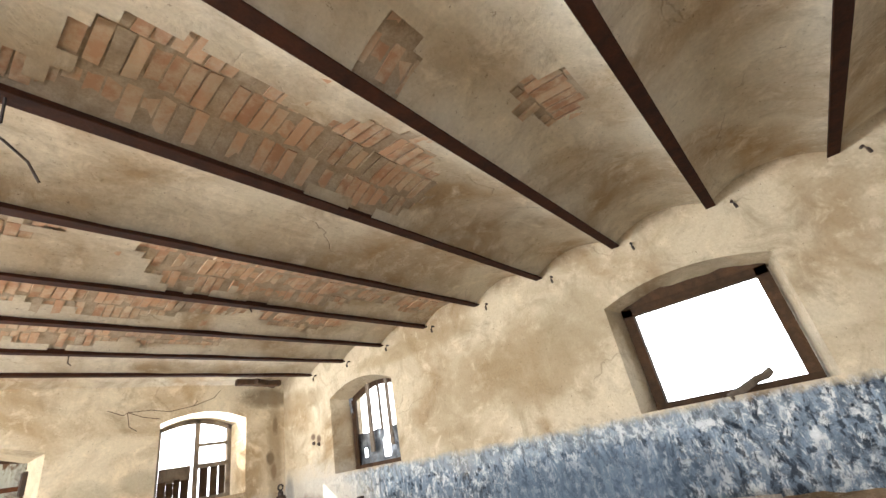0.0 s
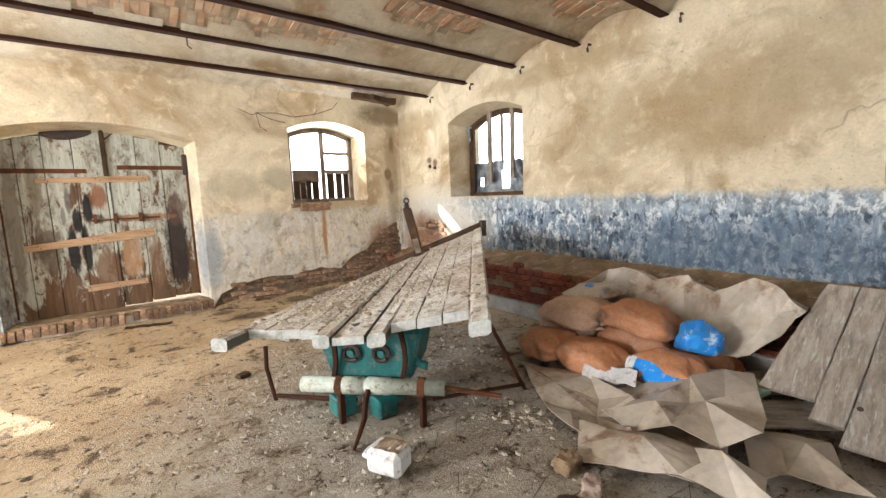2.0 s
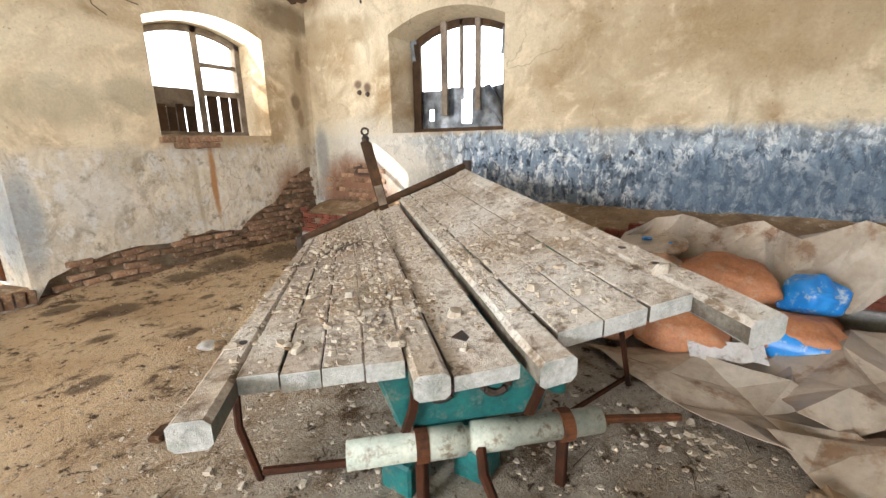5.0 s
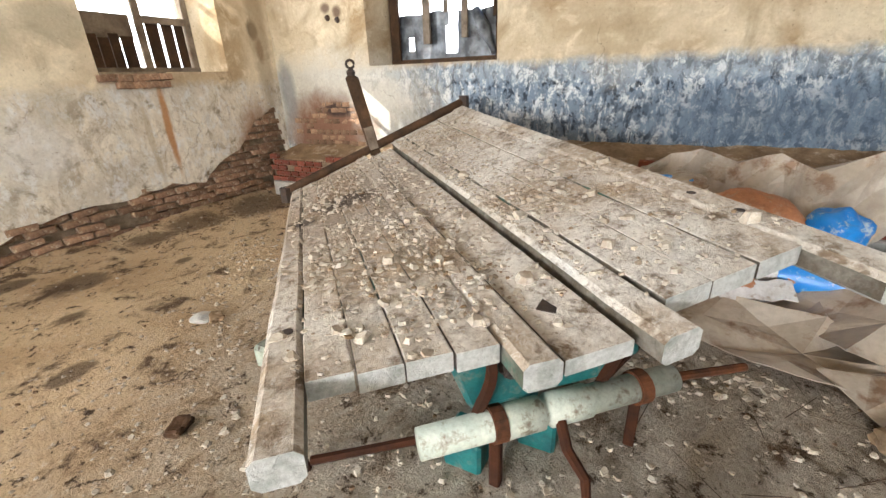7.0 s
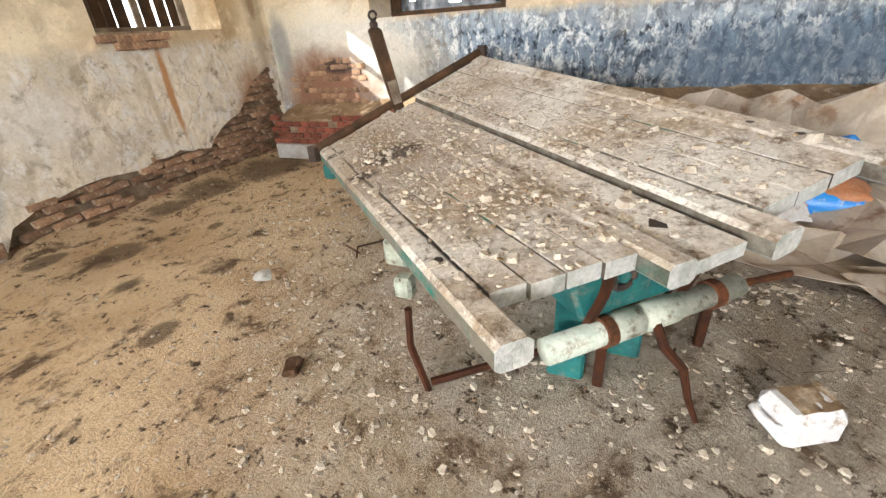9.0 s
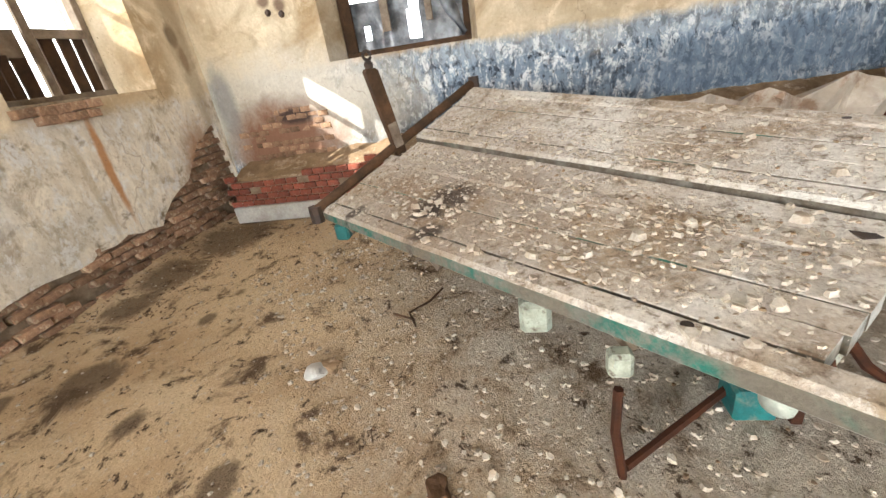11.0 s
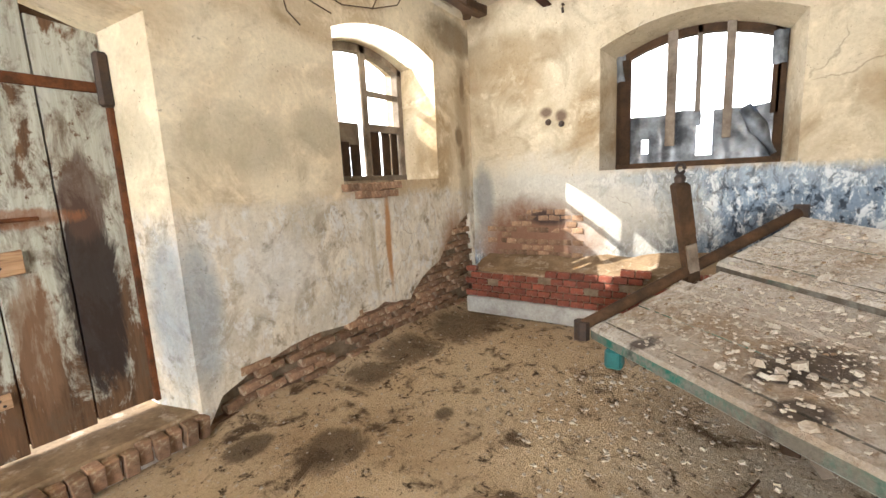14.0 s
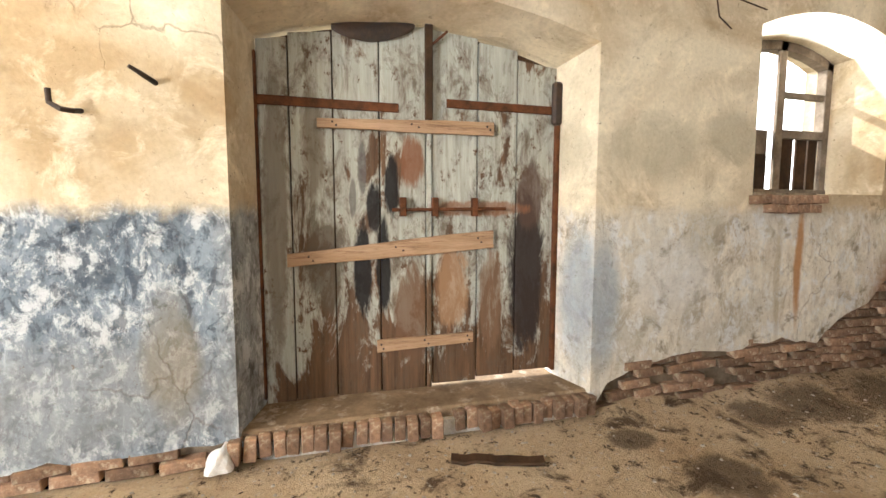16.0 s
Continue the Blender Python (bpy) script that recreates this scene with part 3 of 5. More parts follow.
def deck_material(name, bleach):
    """Bleached dusty boards whose upright edges keep their teal paint, or with bleach are darkened for dirt and shade.
    """
    m, nt, b = mat(name, 0.9)
    v = coords(nt)
    big, mid, fine = noise_of(nt, v, 1.6, 6, 0.65, 0.5), noise_of(nt, v, 9, 8, 0.72), noise_of(nt, v, 60, 5, 0.7)
    top = blend(nt, ramp(nt, big, 0.42, 0.62), (0.74, 0.71, 0.64), (0.42, 0.33, 0.23))
    top = blend(nt, ramp(nt, mid, 0.52, 0.66), top, (0.21, 0.155, 0.105))
    crust = noise_of(nt, coords(nt, (1, 1, 1), (3, 6, 2)), 22, 8, 0.78, 0.5)
    top = blend(nt, calc(nt, "MULTIPLY", ramp(nt, crust, 0.52, 0.60), 0.7), top, (0.76, 0.73, 0.66))
    top = blend(nt, calc(nt, "MULTIPLY", ramp(nt, crust, 0.45, 0.37), 0.75), top, (0.20, 0.145, 0.095))
    geo = nt.nodes.new("ShaderNodeNewGeometry")
    sep = nt.nodes.new("ShaderNodeSeparateXYZ")
    nt.links.new(geo.outputs["True Normal"], sep.inputs[0])
    teal = blend(nt, ramp(nt, mid, 0.42, 0.55), (0.025, 0.15, 0.11), (0.19, 0.20, 0.165))
    # with bleach the sides are coloured dark: dirt plus the shade between boards
    teal = blend(nt, ramp(nt, big, 0.54, 0.66), blend(nt, ramp(nt, mid, 0.45, 0.65), (0.11, 0.09, 0.065), (0.22, 0.20, 0.165)), teal) if bleach else blend(nt, ramp(nt, big, 0.44, 0.56), teal, (0.17, 0.15, 0.115))
    across = calc(nt, "ABSOLUTE", calc(nt, "SUBTRACT", calc(nt, "MULTIPLY", sep.outputs[0], 0.687), calc(nt, "MULTIPLY", sep.outputs[1], 0.727)))
    ends = blend(nt, ramp(nt, mid, 0.45, 0.65), (0.62, 0.63, 0.60), (0.36, 0.38, 0.34))
    col = blend(nt, ramp(nt, across, 0.5, 0.75), ends, teal)
    col = blend(nt, ramp(nt, sep.outputs[2], 0.25, 0.55), col, top)
    x, y, z = axes(nt)[:3]
    soil = blot(nt, x, y, -2.35, -2.75, 0.85, 0.75, calc(nt, "SUBTRACT", calc(nt, "MULTIPLY", mid, 3.2), 1.1), 0.7)
    col = blend(nt, calc(nt, "MULTIPLY", calc(nt, "MULTIPLY", soil, ramp(nt, sep.outputs[2], 0.25, 0.55)), 0.6), col, (0.25, 0.175, 0.11))
    for cx, cy, r in ((-2.32, -2.84, 0.14), (-2.64, -2.78, 0.08), (-2.40, -2.74, 0.07), (-2.08, -2.2, 0.06)):
        col = blend(nt, calc(nt, "MULTIPLY", blot(nt, x, y, cx, cy, r, r * 1.3, calc(nt, "SUBTRACT", calc(nt, "MULTIPLY", mid, 3.0), 1.0), 0.5), 0.85), col, (0.06, 0.045, 0.035))
    col = blend(nt, calc(nt, "MULTIPLY", ramp(nt, fine, 0.4, 0.75), 0.35), col, (0.2, 0.16, 0.12), "MULTIPLY")
    nt.links.new(col, b.inputs["Base Color"])
    bump(nt, b, calc(nt, "ADD", mid, crust), 0.8, 0.02)
    return m


DOOR, DECK, DECK_TEAL = door_material(), deck_material("dusty_bleached_boards", 0.35), deck_material("dusty_teal_edged_board", 0.0)
TEAL = simple("chipped_teal_paint", (0.012, 0.15, 0.14), (0.008, 0.075, 0.075), 7, 0.55, third=(0.13, 0.16, 0.13))
PIPE_PAINT = simple("chalky_pipe_paint", (0.52, 0.55, 0.46), (0.36, 0.40, 0.33), 8, 0.6, third=(0.20, 0.16, 0.11))
IRON_GREEN = simple("grey_green_iron", (0.34, 0.37, 0.30), (0.17, 0.18, 0.14), 14, 0.7, third=(0.10, 0.08, 0.06))
BOARD = simple("silvered_boards", (0.42, 0.37, 0.31), (0.19, 0.155, 0.125), 3.5, 0.88, stretch=(1.2, 6, 1.2), third=(0.50, 0.47, 0.43), per_piece=0.15)
EARTH = simple("loose_earth", (0.30, 0.21, 0.125), (0.16, 0.105, 0.06), 5, 0.97, third=(0.42, 0.34, 0.25))
FILM, fnt, fb = mat("old_plastic_film", 0.3)
fb.inputs["Base Color"].default_value = (0.16, 0.17, 0.18, 1)
fn = noise_of(fnt, coords(fnt), 5, 5, 0.6)
fnt.links.new(blend(fnt, ramp(fnt, fn, 0.4, 0.65), (0.045, 0.048, 0.052), (0.24, 0.26, 0.28)), fb.inputs["Base Color"])
TARP = simple("grey_beige_sheeting", (0.50, 0.44, 0.36), (0.36, 0.30, 0.23), 2.2, 0.5, lo=0.45, hi=0.6, grit=0.2, strength=0.08, third=(0.24, 0.15, 0.09))
SACK = simple("orange_sacking", (0.54, 0.24, 0.11), (0.40, 0.17, 0.08), 9, 0.6, strength=0.5, per_piece=0.25, third=(0.48, 0.30, 0.19))
SACK_PALE = simple("beige_sacking", (0.64, 0.44, 0.31), (0.50, 0.33, 0.22), 9, 0.6, strength=0.5, per_piece=0.15)
BLUE = simple("bright_blue_plastic", (0.02, 0.22, 0.70), (0.03, 0.30, 0.78), 9, 0.35, grit=0.1, strength=0.2, third=(0.5, 0.6, 0.7))
WHITE = simple("dirty_white_plastic", (0.72, 0.72, 0.72), (0.55, 0.54, 0.52), 6, 0.45, grit=0.2, strength=0.1, third=(0.3, 0.22, 0.15))
GREEN_FILM = simple("pale_green_plastic", (0.42, 0.52, 0.38), (0.18, 0.42, 0.2), 14, 0.35, grit=0.1)
CHIP = simple("plaster_chips", (0.55, 0.50, 0.41), (0.30, 0.235, 0.17), 14, 0.95, grit=0.3)
DIRT = simple("dirt_crumbs", (0.22, 0.145, 0.085), (0.12, 0.08, 0.05), 3, 0.97)


def bricks_in(parent, at_list, material, size, seed=1, rough=0.025):
    """Bricks as pieces on shared meshes, each with its own small turn. at_list: centres."""
    rng = random.Random(seed)
    shapes = []
    for k in range(5):
        bm = box([-s / 2 for s in size], [s / 2 for s in size], 0.005, jitter=0.003)
        me = bpy.data.meshes.new("brick")
        bm.to_mesh(me)
        bm.free()
        me.materials.append(material)
        shapes.append(me)
    for p in at_list:
        ob = new("brick", rng.choice(shapes))
        ob.parent = parent
        ob.matrix_parent_inverse = Matrix.Translation(parent.location).inverted()
        ob.location = p
        ob.rotation_euler = [rng.uniform(-rough, rough) for _ in range(3)]


# ---- the doorway ----
def arch_top(x, o):
    f = (x - o[0] - o[5]) / (o[1] - o[0] - 2 * o[5])
    return arch(o, min(1, max(0, f))) - 0.05


def board_x(x0, x1, z0, z1a, z1b, y0, y1, seed):
    """An upright door plank whose top follows the arch."""
    rng = random.Random(seed)
    bm = box((x0 + 0.004, y0, z0), (x1 - 0.004, y1, 1.0), 0.004)
    for v in bm.verts:
        if v.co.z > 0.9:
            f = (v.co.x - x0) / (x1 - x0)
            v.co.z = z1a + (z1b - z1a) * f + (v.co.z - 1.0)
        else:
            v.co.z += rng.uniform(-0.006, 0.006)
    return bm


def make_door():
    o = OPEN_A[1]
    door = thing("door_1", (-4.4, 0.36, 0.17), "closed double plank door with peeling grey paint and nailed boards", "door", kind="structure")
    edges = (-5.355, -5.18, -4.93, -4.65, -4.355, -4.315, -4.0, -3.72, -3.425)
    for i, (a, b) in enumerate(zip(edges, edges[1:])):
        lift = 0.158 if b < -4.0 else 0.178 + 0.035 * (b + 4.0) / 0.6
        part("plank", board_x(a, b, lift, min(arch_top(a, o), arch_top(b, o) + .03) - 0.012, min(arch_top(b, o), arch_top(a, o) + .03) - 0.012, 0.345 + (i % 3) * 0.004 - (0.012 if i == 4 else 0), 0.378, i), DOOR, door)
    for a, b, z0 in ((-5.355, -4.335, 0.16), (-4.335, -3.43, 0.215)):
        bm = bmesh.new()
        cols = [[bm.verts.new((a + (b - a) * i / 10, y, z)) for y in (0.379, 0.395) for z in (z0, arch_top(a + (b - a) * i / 10, o) - 0.02)] for i in range(11)]
        for r, s in zip(cols, cols[1:]):
            for q in ((0, 1), (1, 3), (3, 2), (2, 0)):
                bm.faces.new((r[q[0]], r[q[1]], s[q[1]], s[q[0]]))
        for r in (cols[0], cols[-1]):
            bm.faces.new((r[0], r[1], r[3], r[2]))
        part("back_boarding", bm, BROWN_WOOD, door, "dark boards behind the planks")
    for name, x0, z0, x1, z1, h0, h1, s in (("nailed_board", -4.99, 1.865, -3.87, 1.885, 0.028, 0.042, 1), ("nailed_board", -5.15, 1.05, -3.92, 1.155, 0.04, 0.058, 2), ("nailed_board", -4.69, 0.475, -4.03, 0.49, 0.04, 0.035, 3)):
        bm = plank(1.0, 2.0, 1.0, 0.08, 10, 0.03, seed=s)
        for v in bm.verts:
            f = v.co.x
            h = h0 + (h1 - h0) * min(1, max(0, (f - 0.12) * 1.9))
            v.co = Vector((x0 + (x1 - x0) * f, 0.343 + 0.026 * v.co.z, z0 + (z1 - z0) * f + h * v.co.y))
        board = part(name, bm, FRESH_WOOD, door, "fresh raw pine board")
        for f, g in ((0.05, 0.3), (0.07, -0.4), (0.48, 0.35), (0.52, -0.3), (0.93, 0.4), (0.95, -0.35)):
            p = Vector((x0 + (x1 - x0) * f, 0.316, z0 + (z1 - z0) * f + h0 * g))
            part("nail", tube([p, p - Vector((0, 0.004, 0))], 0.007, 7), DARK_IRON, board)
    for x0, x1, z in ((-5.37, -4.53, 1.98), (-4.22, -3.44, 2.03)):
        part("strap_hinge", box((x0, 0.334, z - 0.025), (x1, 0.344, z + 0.03), 0.003), RUST, door, "rusty iron strap")
    bolt = part("bolt", tube([(-4.58, 0.315, 1.35), (-3.81, 0.315, 1.36)], 0.011), RUST, door, "rusty sliding bolt")
    for x in (-4.51, -4.3, -4.03):
        part("bracket", box((x - 0.02, 0.30, 1.31), (x + 0.02, 0.344, 1.43), 0.004), RUST, bolt)
    part("cover_strip", box((-4.365, 0.315, 1.92), (-4.315, 0.338, 2.50), 0.004), BROWN_WOOD, door, "dark strip over the middle joint")
    part("brace", tube([(-4.32, 0.325, 2.38), (-4.22, 0.325, 2.47)], 0.009, 6), RUST, door)
    part("post", box((-3.44, 0.31, 0.2), (-3.412, 0.37, 2.0), 0.004), RUST, door, "rusty edge iron")
    part("hinge_pad", box((-3.475, 0.29, 1.93), (-3.405, 0.34, 2.22), 0.015), DARK_IRON, door, "black rag on the hinge")
    part("left_post", box((-5.375, 0.32, 0.2), (-5.35, 0.37, 2.25), 0.004), RUST, door, "rusty edge iron")
    cloth = bmesh.new()
    rows = []
    for i in range(25):
        f = i / 24
        x = -4.93 + 0.50 * f
        top = arch_top(x, o) - 0.004
        hang = (0.03 + 0.085 * math.sin(math.pi * f) ** 0.7)
        rows.append([cloth.verts.new((x, 0.335 - 0.02 * math.sin(g * 3.1) - 0.006 * math.sin(7 * g + 9 * f), top - hang * g)) for g in (0, .2, .4, .6, .8, 1)])
    for r, s in zip(rows, rows[1:]):
        for k in range(5):
            cloth.faces.new((r[k], r[k + 1], s[k + 1], s[k]))
    part("rag", cloth, DARK_IRON, door, "black plastic stuffed under the arch", True)
    return door


# ---- windows ----
def window_posts(name, along, o, plane, label, bars, sill=0.0, thick=0.07, arched=True, mat_=None):
    """An arched timber frame in its opening with upright bars. bars: (place, width, z0, z1, offset)."""
    wood = mat_ or OLD_WOOD
    a, b = o[0] + o[5], o[1] - o[5]
    mid = (a + b) / 2
    w = thing(name, (mid, plane, o[2]) if along == "x" else (plane, mid, o[2]), label, "window", kind="structure")

    def bx(s0, s1, d0, d1, z0, z1, bev=0.005):
        return box((s0, plane + d0, z0), (s1, plane + d1, z1), bev) if along == "x" else box((plane + d0, s0, z0), (plane + d1, s1, z1), bev)
    part("window_frame", bx(a, a + thick, 0, 0.08, o[2], arch_top(a + thick / 2, o)), wood, w)
    part("window_frame", bx(b - thick, b, 0, 0.08, o[2], arch_top(b - thick / 2, o)), wood, w)
    part("window_sill", bx(a, b, -0.01, 0.09, o[2], o[2] + 0.055), wood, w)
    if arched:
        bm = bmesh.new()
        ring = []
        for i in range(19):
            s = a + (b - a) * i / 18
            z = arch_top(s, o)
            p = [(s, plane, z), (s, plane + 0.08, z), (s, plane + 0.08, z - thick), (s, plane, z - thick)]
            ring.append([bm.verts.new(q if along == "x" else (q[1], q[0], q[2])) for q in p])
        for r, s in zip(ring, ring[1:]):
            for k in range(4):
                bm.faces.new((r[k], r[(k + 1) % 4], s[(k + 1) % 4], s[k]))
        bm.faces.new(ring[0]), bm.faces.new(ring[-1][::-1])
        part("window_head", bm, wood, w)
    for s, width, z0, z1, d, m in bars:
        part("bar", bx(s - width / 2, s + width / 2, d, d + 0.03, z0, z1, 0.003), m, w)
    return w, bx


def make_windows():
    o = OPEN_A[2]
    w, bx = window_posts("window_1", "x", o, 0.36, "arched timber window, paneless, its lower half boarded with brown planks", [(-1.36, 0.075, 1.5, 2.72, 0.0, OLD_WOOD)])
    part("transom", bx(-1.33, -0.86, 0.01, 0.05, 2.28, 2.33), OLD_WOOD, w)
    part("transom", bx(-1.33, -0.86, -0.005, 0.04, 1.95, 2.02), OLD_WOOD, w)
    for s, wd, z1 in ((-1.83, 0.11, 1.83), (-1.72, 0.10, 1.80), (-1.62, 0.09, 1.84), (-1.5, 0.12, 1.82), (-1.22, 0.13, 1.97), (-1.06, 0.12, 1.98), (-0.93, 0.10, 1.97)):
        part("plank", bx(s - wd / 2, s + wd / 2, 0.03, 0.05, 1.51, z1, 0.004), BROWN_WOOD, w, "brown upright board")
    part("panel", bx(-1.88, -1.42, 0.05, 0.06, 1.80, 2.02, 0.003), OLD_WOOD, w, "grey sheet patch")
    o = OPEN_B[0]
    w, bx = window_posts("window_2", "y", o, 0.36, "arched dark timber window with nailed slats and torn plastic film", [
        (-1.62, 0.10, 1.52, 2.55, -0.03, BROWN_WOOD), (-2.03, 0.085, 1.68, 2.76, -0.04, OLD_WOOD), (-2.25, 0.045, 1.98, 2.75, 0.0, OLD_WOOD), (-2.49, 0.07, 1.72, 2.76, -0.035, OLD_WOOD), (-2.83, 0.06, 1.9, 2.68, 0.0, BROWN_WOOD)], mat_=BROWN_WOOD)
    film = bmesh.new()
    grid = []
    for i in range(41):
        s = -2.86 + 1.28 * i / 40
        grid.append([film.verts.new((0.375 + 0.05 * noise.noise(Vector((s * 7, 3, z * 1.2))) + 0.03 * abs(noise.noise(Vector((s * 15, z * 5, 1)))), s, z + (0.035 * noise.noise(Vector((s * 4, 0, 0))) if z > 1.9 else 0))) for z in [1.53 + 0.046 * j for j in range(11)]])
    for i, (r, s) in enumerate(zip(grid, grid[1:])):
        for j in range(10):
            y = -2.86 + 1.28 * i / 40
            if abs(y + 2.34) < 0.045 + 0.03 * (10 - j) / 10 and 1 <= j:
                continue
            if abs(y + 1.82) < 0.02 and 2 <= j <= 4:
                continue
            film.faces.new((r[j], s[j], s[j + 1], r[j + 1]))
    part("plastic_film", film, FILM, w, "crumpled grey plastic film", True)
    for y, z0 in ((-1.56, 2.35), (-2.84, 2.3)):
        flap = bmesh.new()
        pts = [[flap.verts.new((0.33 + 0.03 * math.sin(4 * i + j), y + (0.035 * (i - 1.5)), z0 + 0.09 * j)) for i in range(4)] for j in range(4)]
        for r, s in zip(pts, pts[1:]):
            for k in range(3):
                flap.faces.new((r[k], r[k + 1], s[k + 1], s[k]))
        part("film_flap", flap, FILM, w, "torn corner of plastic film", True)
    roll = tube([(0.31, -2.62, 1.97), (0.29, -2.73, 1.78), (0.29, -2.84, 1.55)], [0.05, 0.07, 0.03], 9)
    part("film_roll", roll, FILM, w, "twisted clear plastic hanging over the sill", True)
    o = OPEN_B[1]
    w, bx = window_posts("window_3", "y", o, 0.24, "large open timber window frame with a board under the arch", [], arched=False, thick=0.11, mat_=BROWN_WOOD)
    part("window_head", bx(-7.81, -6.43, 0, 0.08, 2.42, 2.51), BROWN_WOOD, w)
    head = bmesh.new()
    cols = []
    for i in range(13):
        y = -7.81 + 1.38 * i / 12
        z = max(2.53, arch_top(y, o) + 0.01 - (0.035 if 3 < i < 8 else 0))
        cols.append([head.verts.new(p) for p in ((0.25, y, 2.51), (0.25, y, z), (0.28, y, z), (0.28, y, 2.51))])
    for r, s in zip(cols, cols[1:]):
        for q in range(4):
            head.faces.new((r[q], r[(q + 1) % 4], s[(q + 1) % 4], s[q]))
    head.faces.new(cols[0]), head.faces.new(cols[-1][::-1])
    part("spandrel", head, BROWN_WOOD, w)
    for o, n, al in ((OPEN_A[0], "window_4", "x"),):
        w, bx = window_posts(n, al, o, 0.3, "timber window with a boarded lower half", [(-7.3, 0.06, 1.5, 2.70, 0, OLD_WOOD)])
        part("transom", bx(-7.86, -6.74, 0, 0.04, 2.45, 2.51), OLD_WOOD, w)
        for k in range(8):
            part("plank", bx(-7.83 + 0.135 * k, -7.71 + 0.135 * k, 0.03, 0.05, 1.51, 1.95, 0.004), BROWN_WOOD, w)


make_door()
make_windows()


# ---- manger along the window wall ----
def manger_top(y):
    return 0.49 if y > -1.3 else 0.49 + min(1, (-1.3 - y) / 1.3) * 0.13


def make_manger():
    m = thing("brick_manger", (-0.28, -4.6, 0), "ruined low red brick manger with a cement foot, filled with earth", "manger")
    y0, y1 = -9.4, -0.17
    part("cement_foot", box((-0.53, y0, 0), (-0.45, y1, 0.18), 0.012), CEMENT, m, "grey cement foot")
    body = bmesh.new()
    box((-0.485, y0, 0), (-0.3, y1 - 0.01, 0.45), bm=body)
    box((-0.485, -0.22, 0), (-0.02, y1 - 0.012, 0.42), bm=body)
    part("mortar_core", body, MORTAR, m)
    top = bmesh.new()
    n = 150
    prev = None
    for i in range(n + 1):
        y = y0 + (y1 - 0.03 - y0) * i / n
        h = manger_top(y)
        row = [top.verts.new((x, y, 0.3 if k == 0 else h - 0.02 + f * 0.05 + 0.03 * n2(x * 2, y, 3.0) + 0.015 * n2(x, y, 12))) for k, (x, f) in enumerate(((-0.47, 0), (-0.47, -0.3), (-0.4, 0), (-0.3, 0.5), (-0.2, 1.0), (-0.1, 1.6), (0.01, 2.4)))]
        if prev:
            for k in range(6):
                top.faces.new((prev[k], row[k], row[k + 1], prev[k + 1]))
        prev = row
    part("earth_fill", top, EARTH, m, "dry earth and dung", True)
    places = []
    rng = random.Random(7)
    for c in range(7):
        z = 0.215 + c * 0.068
        y = y1 - 0.06 - (0.06 if c % 2 else 0)
        while y > -6.6:
            h = manger_top(y) + 0.035 * n2(1, y, 2.1)
            lost = n2(c * 1.7, y, 3.3) > 0.32 and c > 1
            if z < h and not lost:
                places.append((-0.478 + rng.uniform(-0.006, 0.006), y, z))
            y -= 0.128
    bricks_in(m, places, BRICK, (0.06, 0.118, 0.058), 5)
    side = [(-0.44 + 0.125 * i + 0.06 * (c % 2), y1 - 0.006, 0.215 + c * 0.068) for i in range(4) for c in range(4)]
    bricks_in(m, [p for p in side if p[0] < -0.06], BRICK, (0.118, 0.05, 0.058), 8)


make_manger()


# ---- weighing platform ----
FL = Vector((-1.875, -1.82, 0))
EU, EV = Vector((0.687, -0.727, 0)), Vector((-0.727, -0.687, 0))
DECK_W = 1.62


def spread(u, v):
    """Metres across the deck, which widens towards its near end."""
    return 0.06 + 0.04 * v / 3 + u * (1.53 + 0.17 * v / 3)


def deck(u, v, up=0.0):
    """A point of the deck: u across from 0 to 1, v metres from the far edge."""
    f = v / 3.0
    far, near = 0.49 + 0.61 * u, 0.70 + 0.15 * max(0, (u - 0.5) / 0.5)
    return FL + EU * spread(u, v) + EV * v + Vector((0, 0, far * (1 - f) + near * f + up))


def deck_board(name, u0, u1, v0, v1, thick, parent, up=0.0, seed=0, label="", bevel=0.003, wobble=0.003, taper=0.0, material=None):
    bm = plank(v1 - v0, (u1 - u0) * DECK_W, thick, bevel, 14, wobble, taper, seed)
    uc = (u0 + u1) / 2
    for v in bm.verts:
        v.co = deck(uc + v.co.y / DECK_W, v0 + v.co.x, up + v.co.z)
    return part(name, bm, material or DECK, parent, label)


